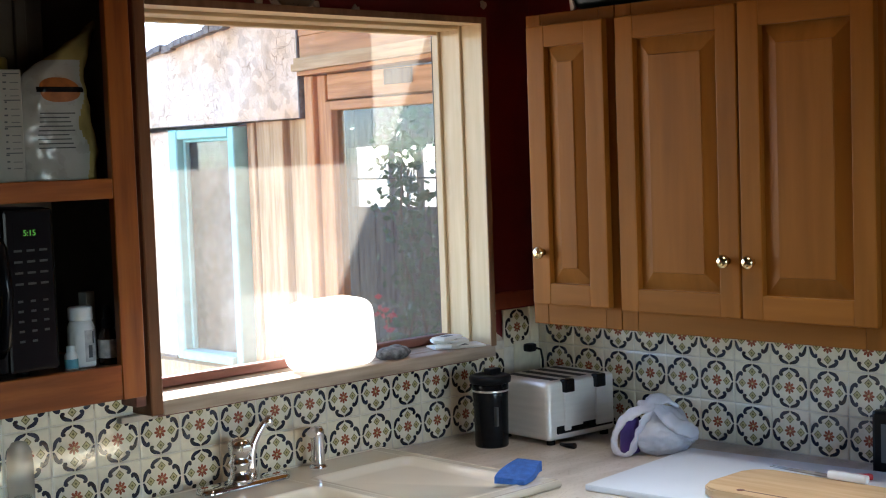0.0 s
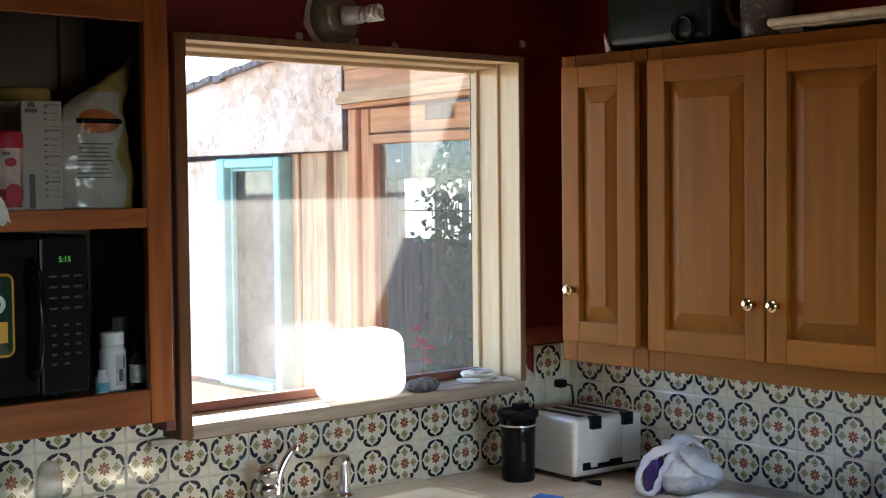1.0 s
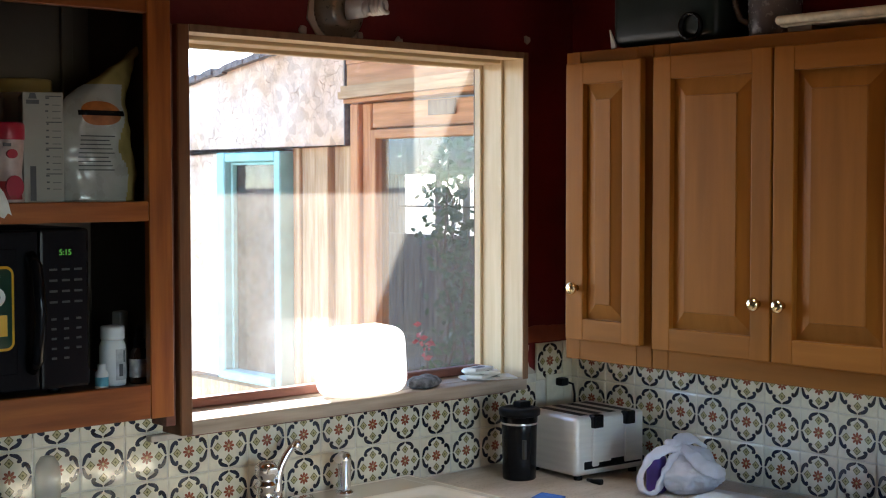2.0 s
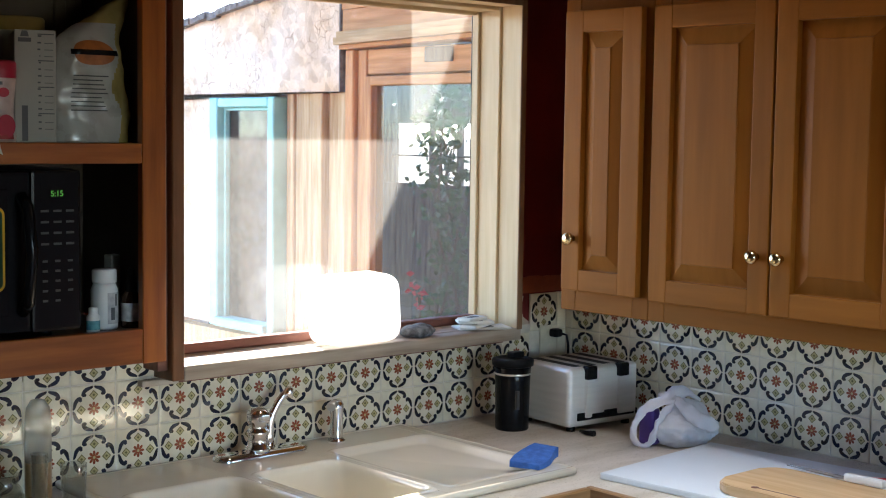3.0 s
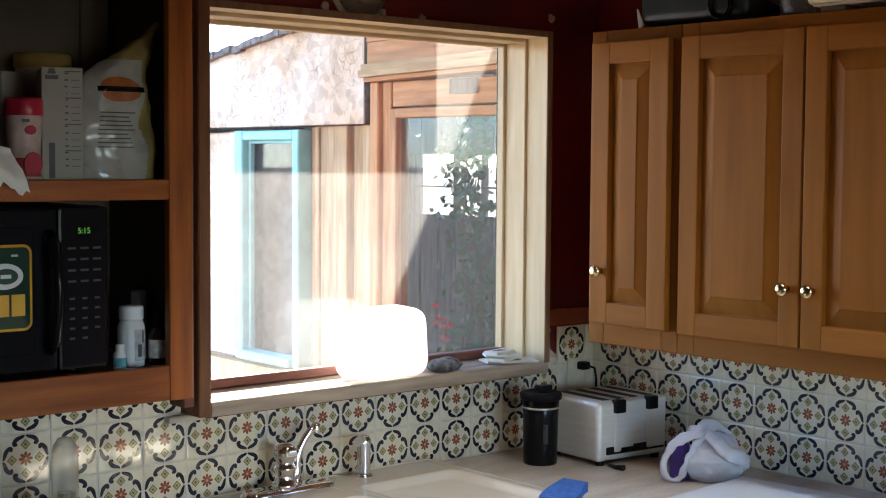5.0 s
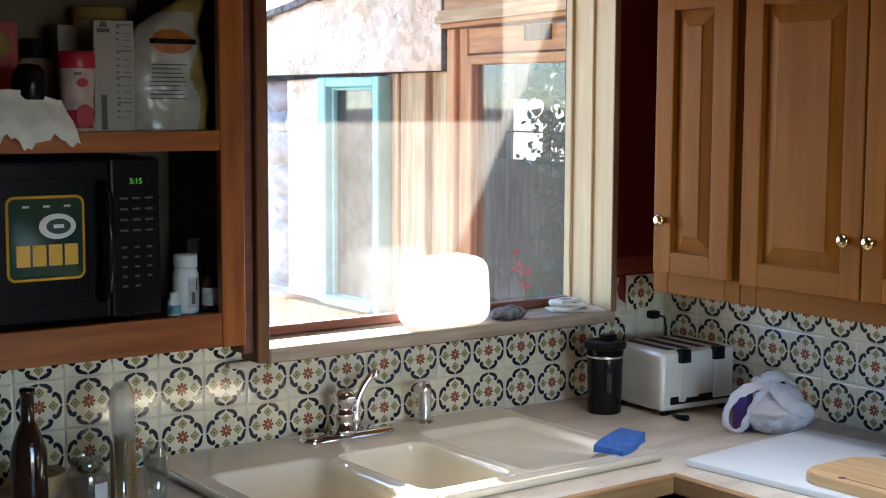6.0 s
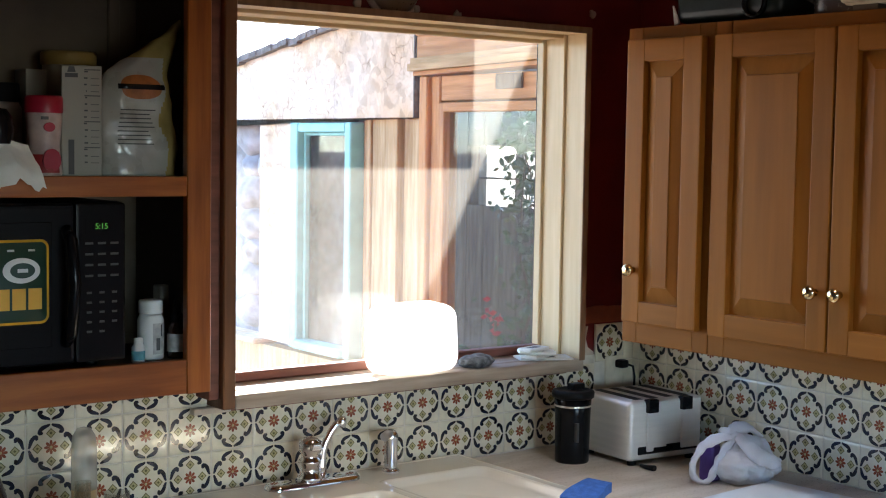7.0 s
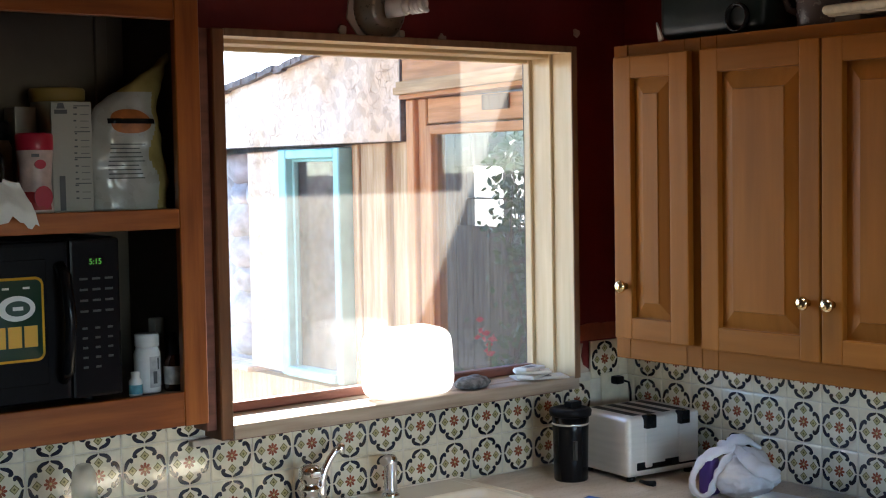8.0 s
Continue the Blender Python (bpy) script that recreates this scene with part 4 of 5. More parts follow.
# ---- wall lamp above the window ----
lamp = thing("wall_lamp", (-0.32, NY, 2.133), 0, "round tarnished wall lamp with a bare compact fluorescent bulb, switched off", "lamp")
part("backplate", lathe(BM(), [(0, 0.0), (0.077, 0.0), (0.076, -0.008), (0.066, -0.02), (0.058, -0.022), (0.05, -0.034), (0.034, -0.038), (0, -0.038)], 32, axis="y"), M_PORC, lamp)
sock = part("socket", tube(BM(), [(0.0, -0.036, 0.0), (0.012, -0.05, 0.0), (0.022, -0.085, 0.0)], [0.026, 0.024, 0.022], 18), M_CFL, lamp)
bm = tube(BM(), [(0.022, -0.083, 0), (0.027, -0.105, 0.001)], [0.02, 0.019], 16)
ax = Vector((0.24, -0.97, 0.02)).normalized()
s1 = ax.orthogonal().normalized()
s2 = ax.cross(s1)
tube(bm, [Vector((0.027, -0.103, 0.001)) + ax * 0.042 * k / 48 + (s1 * math.cos(k * 0.42) + s2 * math.sin(k * 0.42)) * 0.0165 for k in range(49)], 0.0062, 8)
part("bulb", bm, M_CFL, lamp, "white spiral bulb")

# ---- on top of the maple cabinets ----
TZ = 2.0405
spk = thing("storage_box", (0.36, -0.585, TZ), 0, "dark green plastic box lying on top of the cabinets", "box")
bm = box(BM(), -0.12, 0.13, -0.16, 0.17, 0.004, 0.25, 0.03, 4)
part("case", bm, M_GREENBOX, spk, smooth=True)
part("port", lathe(BM(), [(0.034, 0.0), (0.034, -0.012), (0.028, -0.012), (0.026, 0.0)], 24, (-0.12, -0.09, 0.038), axis="x"), M_BLACK, spk, "round black port")
part("corner_tape", prism(BM(), [(0.165, 0.0), (0.172, 0.05), (0.15, 0.006)], -0.124, -0.118, "yz"), M_PAPER, spk, "torn white label corner")
tank = thing("plastic_jug", (0.32, -0.858, TZ + 0.0005), 0, "smoky grey plastic jug with a handle", "jug")
part("body", lathe(BM(), [(0, 0), (0.058, 0), (0.062, 0.01), (0.067, 0.2), (0.064, 0.2), (0.058, 0.012), (0, 0.01)], 28), M_MUGG, tank)
part("handle", tube(BM(), [(-0.01, 0.062, 0.15), (-0.015, 0.1, 0.13), (-0.015, 0.105, 0.09), (-0.012, 0.09, 0.05), (-0.01, 0.058, 0.035)], 0.008, 10), M_MUGG, tank)
tr = thing("serving_tray", (0.36, -1.24, TZ + 0.0005), 0, "pale straw tray laid flat on top of the cabinets", "tray")
part("base", box(BM(), -0.14, 0.12, -0.33, 0.3, 0.012, 0.02, 0.003), M_TRAY, tr)
part("rim", tube(BM(), [(-0.14, -0.33, 0.027), (-0.14, 0.3, 0.027), (0.12, 0.3, 0.027), (0.12, -0.33, 0.027), (-0.14, -0.33, 0.027)], 0.011, 10), M_TRAY, tr)
part("spacer", box(BM(), -0.13, 0.1, 0.22, 0.285, 0.0, 0.0125, 0.001), M_DARKIN, tr)

# ---- microwave in the lower bay ----
MZ = 1.289
mw = thing("microwave", (0, 0, MZ), 0, "black microwave oven with a green sticker and a lit clock", "microwave")
MX0, MX1, MF = -1.68, -1.178, -0.318
part("case", box(BM(), MX0, MX1, MF + 0.025, -0.03, 0.012, 0.325, 0.006, 2), M_BLACKM, mw)
for sx in (MX0 + 0.05, MX1 - 0.05):
    for sy in (MF + 0.06, -0.07):
        part("foot", lathe(BM(), [(0, 0), (0.014, 0), (0.012, 0.013), (0, 0.013)], 10, (sx, sy, 0)), M_BLACK, mw)
door = part("door", box(BM(), MX0, -1.282, MF, MF + 0.024, 0.014, 0.323, 0.01, 3), M_BLACK, mw, "glossy black door")
part("door_glass", box(BM(), MX0 + 0.04, -1.33, MF - 0.0015, MF + 0.001, 0.05, 0.288, 0.001), M_BLACK, door)
part("handle", tube(BM(), [(-1.303, MF - 0.002, 0.275), (-1.301, MF - 0.024, 0.255), (-1.297, MF - 0.032, 0.17), (-1.301, MF - 0.024, 0.075), (-1.303, MF - 0.002, 0.055)], [0.011, 0.0125, 0.0125, 0.0125, 0.011], 12), M_BLACK, door)
panel = part("control_panel", box(BM(), -1.281, MX1, MF + 0.002, MF + 0.024, 0.014, 0.323, 0.006, 2), M_BLACK, mw)
for r in range(9):
    z = 0.245 - r * 0.021 if r < 4 else 0.225 - r * 0.019
    for c in range(3):
        if r == 8 and c == 2:
            continue
        w = 0.008 if r < 4 else 0.005
        cx = -1.254 + c * 0.026
        part("key", box(BM(), cx - w, cx + w, MF + 0.0006, MF + 0.0024, z - 0.002, z + 0.002), M_KEY, panel)
part("display", box(BM(), -1.262, -1.198, MF + 0.0008, MF + 0.0024, 0.262, 0.298), M_BLACK, panel)
cu = bpy.data.curves.new("clock", "FONT")
cu.body, cu.size, cu.align_x, cu.extrude = "5:15", 0.0155, "CENTER", 0.0004
tmp = new("clock", cu)
bpy.context.view_layer.update()
me = bpy.data.meshes.new_from_object(tmp)
bpy.data.objects.remove(tmp)
me.materials.clear()
me.materials.append(M_DIGIT)
clk = new("clock_digits", me)
clk.parent, clk.matrix_basis = panel, pose(-1.229, MF + 0.0002, 0.273, 90, 0, 0)
tagged(clk, "glowing green digits reading 5:15")
# sticker: dark green plate, gold rim, white ring, gold letter blocks
stx, stz = -1.412, 0.176
bm = BM()
bowl(bm, -0.076, 0.076, -0.08, 0.08, [(0, 0, 0.016), (0.0005, 0.0016, 0.016)])
bmesh.ops.rotate(bm, verts=bm.verts[:], cent=(0, 0, 0), matrix=Euler((radians(90), 0, 0)).to_matrix())
bmesh.ops.translate(bm, verts=bm.verts[:], vec=(stx, MF - 0.0016, stz))
stk = part("sticker", bm, M_STYEL, door, "green and gold sticker")
bm = BM()
bowl(bm, -0.071, 0.071, -0.075, 0.075, [(0, 0, 0.012), (0.0005, 0.0006, 0.012)])
bmesh.ops.rotate(bm, verts=bm.verts[:], cent=(0, 0, 0), matrix=Euler((radians(90), 0, 0)).to_matrix())
bmesh.ops.translate(bm, verts=bm.verts[:], vec=(stx, MF - 0.0033, stz))
ea = [(stx + 0.022 + 0.036 * math.cos(k * math.pi / 14), stz + 0.022 + 0.024 * math.sin(k * math.pi / 14)) for k in range(28)]
prism(bm, ea, MF - 0.0046, MF - 0.0037, "xz", 1)
eb = [(stx + 0.024 + 0.024 * math.cos(k * math.pi / 12), stz + 0.022 + 0.0145 * math.sin(k * math.pi / 12)) for k in range(24)]
prism(bm, eb, MF - 0.0052, MF - 0.0042, "xz", 0)
box(bm, stx + 0.014, stx + 0.034, MF - 0.006, MF - 0.0045, stz + 0.0185, stz + 0.0255, mi=1)
for i in range(4):
    x = stx - 0.058 + i * 0.031
    box(bm, x, x + 0.026, MF - 0.0046, MF - 0.0037, stz - 0.052, stz - 0.012, 0.0, mi=2)
for i in range(3):
    box(bm, stx - 0.045 + i * 0.04, stx - 0.032 + i * 0.04, MF - 0.0046, MF - 0.0037, stz + 0.058, stz + 0.062, mi=1)
part("sticker_print", bm, [M_STGREEN, M_STWHITE, M_STYEL], door, "green field with a white ring and gold blocks")

# small bottles beside the microwave
pb = thing("pill_bottle", (-1.094, -0.25, MZ), 0, "white supplement bottle with a ribbed cap", "bottle")
part("body", lathe(BM(), [(0, 0), (0.025, 0), (0.027, 0.003), (0.027, 0.08), (0.022, 0.092), (0.02, 0.094)], 24), M_WHITEP, pb)
part("cap", lathe(BM(), [(0.0235, 0.094), (0.0245, 0.096), (0.0245, 0.118), (0.0225, 0.121), (0, 0.121)], 24), M_WHITEP, pb)
bm = lathe(BM(), [(0.0272, 0.012), (0.0275, 0.013), (0.0275, 0.074), (0.0272, 0.075)], 24)
bmesh.ops.delete(bm, geom=[f for f in bm.faces if f.calc_center_median().x < -0.004 or f.calc_center_median().y > 0.0], context="FACES")
part("label", bm, M_LABEL, pb, "printed pale label")
bm = BM()
box(bm, 0.0, 0.008, -0.0285, -0.0262, 0.02, 0.045)
box(bm, 0.011, 0.0135, -0.0262, -0.0235, 0.048, 0.072)
part("label_print", bm, M_GREY, pb)
db = thing("dropper_bottle", (-1.04, -0.262, MZ), 0, "amber dropper bottle with a black rubber cap", "bottle")
part("body", lathe(BM(), [(0, 0), (0.02, 0), (0.021, 0.003), (0.021, 0.06), (0.012, 0.072), (0.0105, 0.076)], 22), M_BROWNG, db)
part("cap", lathe(BM(), [(0.0125, 0.074), (0.0125, 0.09), (0.0085, 0.093), (0.0075, 0.112), (0.004, 0.12), (0, 0.121)], 18), M_BLACKM, db)
part("label", lathe(BM(), [(0.0211, 0.014), (0.0213, 0.015), (0.0213, 0.05), (0.0211, 0.051)], 22), M_LABEL, db, "pale printed label")
sb = thing("small_bottle", (-1.134, -0.278, MZ), 0, "tiny white bottle with a teal label", "bottle")
part("body", lathe(BM(), [(0, 0), (0.013, 0), (0.0135, 0.002), (0.0135, 0.03), (0.009, 0.036), (0.009, 0.048), (0, 0.049)], 18), M_WHITEP, sb)
part("label", lathe(BM(), [(0.01355, 0.005), (0.0138, 0.006), (0.0138, 0.022), (0.01355, 0.023)], 18), M_TEALBIT, sb)
wb = thing("white_carton", (-1.03, -0.17, MZ), 10, "narrow white carton at the back of the bay", "carton")
part("body", box(BM(), -0.014, 0.014, -0.013, 0.013, 0, 0.142, 0.002), M_CARD, wb)

# ---- upper bay ----
UZ = 1.6635
cx0, cy0 = -1.118, -0.225
chip = thing("chip_bag", (cx0, cy0, UZ), 0, "half-empty white and yellow tortilla chip bag with a twisted top", "bag")


def bag_point(a, h):
    """Surface of the pillow-shaped bag at angle a and height h (0 to 1)."""
    w = 0.086 * (1 - 0.12 * h) if h < 0.55 else 0.086 * max(0.16, 0.934 - 2.6 * (h - 0.55) ** 1.15)
    d = 0.05 * (1 - 0.3 * h) if h < 0.55 else 0.05 * (0.83 - 1.5 * (h - 0.55))
    w, d = max(w, 0.011), max(d, 0.006)
    off = 0.0 if h < 0.6 else 0.4 * (h - 0.6) ** 1.3
    x = w * math.copysign(abs(math.cos(a)) ** 0.75, math.cos(a)) + off
    y = d * math.copysign(abs(math.sin(a)) ** 0.85, math.sin(a))
    p = Vector((x, y, 0.325 * h))
    wr = noise.noise_vector(Vector((x * 16, y * 16, h * 5))) * 0.011 * min(1, h * 6) + noise.noise_vector(Vector((x * 45, y * 45, h * 11))) * 0.0035 * min(1, h * 6)
    return p + Vector((wr.x, wr.y, 0))


bm = BM()
NA, NH = 120, 70
grid = [[bm.verts.new(bag_point(2 * math.pi * i / NA, j / NH)) for i in range(NA)] for j in range(NH + 1)]
for j in range(NH):
    for i in range(NA):
        f = bm.faces.new([grid[j][i], grid[j][(i + 1) % NA], grid[j + 1][(i + 1) % NA], grid[j + 1][i]])
        a = 360 * (i + 0.5) / NA
        f.smooth = True
        f.material_index = 1 if (a > 296 + 8 * math.sin(j * 0.2) or a < 60 or j / NH > 0.72) else 0
bm.faces.new(grid[0][::-1]), bm.faces.new(grid[-1])
part("film", bm, [M_CHIPW, M_CHIPY], chip)


def decal(bm, a0, a1, h0, h1, mi=0, oval=False):
    n = 10
    q = []
    for j in range(n + 1):
        row = []
        for i in range(n + 1):
            u, v = i / n * 2 - 1, j / n * 2 - 1
            if oval:
                k = math.sqrt(max(0, 1 - v * v * 0.5)), math.sqrt(max(0, 1 - u * u * 0.5))
                u, v = u * k[0], v * k[1]
            a = radians(a0 + (a1 - a0) * (u + 1) / 2)
            p = bag_point(a, h0 + (h1 - h0) * (v + 1) / 2)
            row.append(bm.verts.new(p + Vector((math.cos(a), math.sin(a) * 1.4, 0)) * 0.0016))
        q.append(row)
    for j in range(n):
        for i in range(n):
            f = bm.faces.new([q[j][i], q[j][i + 1], q[j + 1][i + 1], q[j + 1][i]])
            f.material_index, f.smooth = mi, True


bm = BM()
decal(bm, 240, 292, 0.47, 0.62, 0, True)
part("emblem", bm, M_ORNG, chip, "orange oval emblem")
bm = BM()
decal(bm, 232, 298, 0.53, 0.562)
for v in bm.verts:
    v.co.y -= 0.0014
part("emblem_bar", bm, M_BLACK, chip, "dark bar across the emblem")
bm = BM()
for i in range(9):
    decal(bm, 240, 282 - (i * 7) % 9, 0.40 - i * 0.026, 0.407 - i * 0.026)
part("small_print", bm, M_KEY, chip, "grey lines of small print")

bx = thing("cracker_box", (-1.222, -0.2, UZ), -22, "tall white food box with dotted print on its side", "box")
part("carton", box(BM(), -0.037, 0.039, -0.09, 0.06, 0, 0.213, 0.0015), M_CARD, bx)
bm = BM()
rng = random.Random(8)
for i in range(15):
    z = 0.2 - i * 0.0125
    box(bm, 0.005 + rng.uniform(0, 0.004), 0.007 + rng.uniform(0.003, 0.006), -0.0908, -0.0896, z, z + 0.003)
    if i % 4 == 0:
        box(bm, 0.006, 0.036, -0.0908, -0.0896, z + 0.004, z + 0.006)
    else:
        box(bm, 0.018, 0.034, -0.0906, -0.0896, z, z + 0.0012)
box(bm, -0.024, -0.013, -0.0908, -0.0896, 0.003, 0.07)
box(bm, -0.03, -0.006, -0.0908, -0.0896, 0.19, 0.198)
prism(bm, [(-0.026, 0.2), (-0.01, 0.2), (-0.013, 0.211), (-0.023, 0.211)], -0.0908, -0.0896, "xz")
part("print", bm, M_GREY, bx, "dark printed dots and bars")
can = thing("sprinkle_canister", (-1.322, -0.262, UZ), 0, "pink-lidded plastic canister with a pale pink label", "canister")
part("body", lathe(BM(), [(0, 0), (0.033, 0), (0.0345, 0.004), (0.032, 0.03), (0.03, 0.06), (0.033, 0.095), (0.0345, 0.118), (0.033, 0.122)], 26), M_PINKL, can)
part("cap", lathe(BM(), [(0.0355, 0.12), (0.036, 0.123), (0.036, 0.148), (0.033, 0.153), (0, 0.153)], 26), M_PINK, can, "bright pink screw cap")
bm = BM()
pts = [(0.011 * math.cos(k * math.pi / 8) - 0.002, 0.093 + 0.009 * math.sin(k * math.pi / 8)) for k in range(16)]
prism(bm, pts, -0.0345, -0.028, "xz", 0)
part("oval_print", bm, M_PINK, can, "pink oval print")
bm = lathe(BM(), [(0.0345, 0.006), (0.0349, 0.008), (0.0327, 0.028), (0.0318, 0.04), (0.0314, 0.041)], 26)
bmesh.ops.delete(bm, geom=[f for f in bm.faces if f.calc_center_median().x > 0.022], context="FACES")
part("lower_print", bm, M_REDBOX, can, "dark pink printed base")
part("logo_bar", box(BM(), -0.018, -0.004, -0.0345, -0.031, 0.107, 0.113), M_GREY, can)
bm = BM()
pts = [(0.018 * math.cos(k * math.pi / 8) + 0.003, 0.03 + 0.022 * math.sin(k * math.pi / 8)) for k in range(16)]
prism(bm, pts, -0.034, -0.028, "xz", 1)
part("fruit_print", bm, [M_STWHITE, M_PINK], can, "pink fruit print")
tub = thing("plastic_tub", (-1.2, -0.085, UZ), 0, "large clear plastic tub with a yellow lid", "tub")
part("body", lathe(BM(), [(0, 0), (0.045, 0), (0.05, 0.01), (0.053, 0.225), (0, 0.225)], 26), M_TUB, tub)
part("lid", lathe(BM(), [(0.053, 0.222), (0.057, 0.225), (0.057, 0.246), (0.054, 0.25), (0, 0.25)], 26), M_YLID, tub)
rb = thing("cracker_box", (-1.46, -0.15, UZ), 0, "red cracker box behind the canister", "box")
part("carton", box(BM(), -0.055, 0.055, -0.03, 0.03, 0, 0.21, 0.0015), M_REDBOX, rb)
part("emblem", lathe(BM(), [(0, -0.032), (0.03, -0.032), (0.03, -0.029)], 20, (0.012, 0, 0.165), axis="y", squash=0.9), M_YLID, rb, "yellow round emblem")
dk = thing("dark_jar", (-1.345, -0.11, UZ), 0, "dark jar with a black lid at the back", "jar")
part("body", lathe(BM(), [(0, 0), (0.034, 0), (0.035, 0.004), (0.035, 0.13), (0.028, 0.145), (0, 0.145)], 22), M_TUB, dk)
part("lid", lathe(BM(), [(0.031, 0.143), (0.031, 0.178), (0.028, 0.181), (0, 0.181)], 22), M_BLACKM, dk)
cn = thing("card_carton", (-1.285, -0.1, UZ), 0, "plain pale carton behind the canister", "carton")
part("carton", box(BM(), -0.022, 0.022, -0.03, 0.03, 0, 0.21, 0.001), M_CARD, cn)
wp = thing("wrapped_bottle", (-1.425, -0.287, UZ), 0, "black foil-topped bottle wrapped in torn white paper", "bottle")
part("body", lathe(BM(), [(0, 0), (0.03, 0), (0.03, 0.062)], 20), M_PAPER, wp)
part("top", lathe(BM(), [(0.03, 0.06), (0.034, 0.085), (0.031, 0.11), (0.02, 0.125), (0, 0.128)], 20), M_BLACK, wp)
bm = BM()
rngp = random.Random(3)
NU, NV = 22, 12
ragged = [rngp.uniform(0, 0.014) + 0.012 * math.sin(k * 0.7) for k in range(NU + 1)]
rows = []
for j in range(NV + 1):
    v = j / NV
    row = []
    for i in range(NU + 1):
        u = i / NU
        x = -0.11 + 0.165 * u + (0.02 * v if u > 0.6 else 0)
        z = 0.078 - v * (0.088 + ragged[i]) - 0.05 * max(0, u - 0.6) * (1 - v)
        y = -0.012 - 0.048 * min(1, v * 1.5)
        w = noise.noise_vector(Vector((u * 5, v * 4, 1.0))) * 0.006
        row.append(bm.verts.new((x, min(y, -0.02) - abs(w.y), z + w.z)))
    rows.append(row)
for p, q in zip(rows, rows[1:]):
    for i in range(NU):
        bm.faces.new([p[i], p[i + 1], q[i + 1], q[i]])
part("paper", bm, M_PAPER, wp, "crumpled torn white paper", smooth=True)

# ---- outside: earth, shed with board wall, teal window, lean-to with glazed door ----
solid("ground", box(BM(), -400, 400, -400, 400, -0.4, -0.06), M_GROUND, "dry pale earth yard", "ground", "structure")
SXF, GZ = 1.2, -0.5   # front plane and foot of the shed, before scaling about the camera position
# Mean camera position; scaling about it keeps the shed fitted to the view.
MEAN_EYE = Vector((-2.43, -2.83, 1.7))
NEAR = Matrix.Translation(MEAN_EYE) @ Matrix.Scale(0.8, 4) @ Matrix.Translation(-MEAN_EYE)
shed = thing("shed", (0, 0, 0), 0, "weathered wooden shed with strand-board gable and teal window", "shed")


def roof_z(y):
    return 2.241 - (y - 2.79) * 0.145


bm = prism(BM(), [(1.925, 1.863), (6.0, 1.863), (6.0, roof_z(6.0)), (1.925, roof_z(1.925))], SXF - 0.03, SXF, "yz")
part("strand_board", bm, M_OSB, shed, "weathered strand-board panel")
part("board_edge", box(BM(), SXF - 0.033, SXF, 1.917, 1.9245, 1.86, 2.36), M_SHINGLE, shed)
rng = random.Random(5)
y = 1.86
while y < 6.0:
    w = rng.uniform(0.04, 0.1)
    up, low = rng.uniform(0, 0.012), rng.uniform(0, 0.012)
    bm = prism(BM(), [(y, roof_z(y) - 0.008 - low), (y + w - 0.003, roof_z(y + w) - 0.008 - low), (y + w - 0.003, roof_z(y + w) + 0.01 + up), (y, roof_z(y) + 0.012 + up)], SXF - 0.06 - rng.uniform(0, 0.012), 2.2, "yz")
    part("shingle", bm, M_SHINGLE, shed)
    y += w
part("plaster_panel", box(BM(), SXF - 0.02, SXF + 0.06, 2.902, 3.232, 0.775, 1.861), M_OSB, shed, "pale weathered panel")
part("lower_siding", box(BM(), SXF - 0.02, SXF + 0.05, 2.374, 3.232, GZ, 0.745), M_TANB, shed)
part("ledge", box(BM(), SXF - 0.07, SXF + 0.1, 3.2, 6.0, 0.746, 0.774, 0.008), M_OSB, shed, "pale ledge board")
part("lower_siding", box(BM(), SXF - 0.01, SXF + 0.06, 3.234, 6.0, GZ, 0.745), M_TANB, shed)
teal = part("teal_window", box(BM(), SXF - 0.05, SXF + 0.03, 2.83, 2.9, 0.77, 1.845, 0.006), M_TEAL, shed, "teal painted window")
part("frame_side", box(BM(), SXF - 0.05, SXF + 0.03, 2.375, 2.425, 0.77, 1.845, 0.006), M_TEAL, teal)
part("frame_head", box(BM(), SXF - 0.048, SXF + 0.03, 2.425, 2.83, 1.8, 1.843, 0.006), M_TEAL, teal)
part("frame_sill", box(BM(), SXF - 0.07, SXF + 0.03, 2.425, 2.83, 0.772, 0.815, 0.006), M_TEAL, teal)
part("inner_bead", box(BM(), SXF - 0.015, SXF + 0.01, 2.81, 2.829, 0.815, 1.8, 0.004), M_TEAL, teal)
part("inner_bead", box(BM(), SXF - 0.015, SXF + 0.01, 2.426, 2.809, 1.785, 1.799, 0.003), M_TEAL, teal)
part("pane", box(BM(), SXF + 0.012, SXF + 0.016, 2.42, 2.832, 0.81, 1.805), M_SHEDPANE, teal, "old dirty glass")
# Backing sheet that carries the painted reflection of the teal window.
part("reflection_sheet", box(BM(), SXF + 0.14, SXF + 0.17, 2.2, 3.2, 0.5, 2.0), M_SHEDREFL, shed, "mottled grey sheet painted as the reflection in the glass")
y = 1.926
for w, dx in ((0.067, 0.03), (0.096, 0.055), (0.081, 0.024), (0.13, 0.034), (0.039, 0.026), (0.033, 0.035)):
    part("siding_board", box(BM(), SXF - 0.02 + dx, SXF + 0.06, y, y + w - 0.008, GZ, 1.861, 0.004), M_TANB, shed)
    y += w
part("post", box(BM(), SXF - 0.03, SXF + 0.09, 1.83, 1.889, GZ, 2.034, 0.006), M_REDW, shed, "orange corner post")
part("post", box(BM(), SXF - 0.01, SXF + 0.09, 1.768, 1.8285, GZ, 2.034, 0.006), M_REDW, shed, "orange door post")
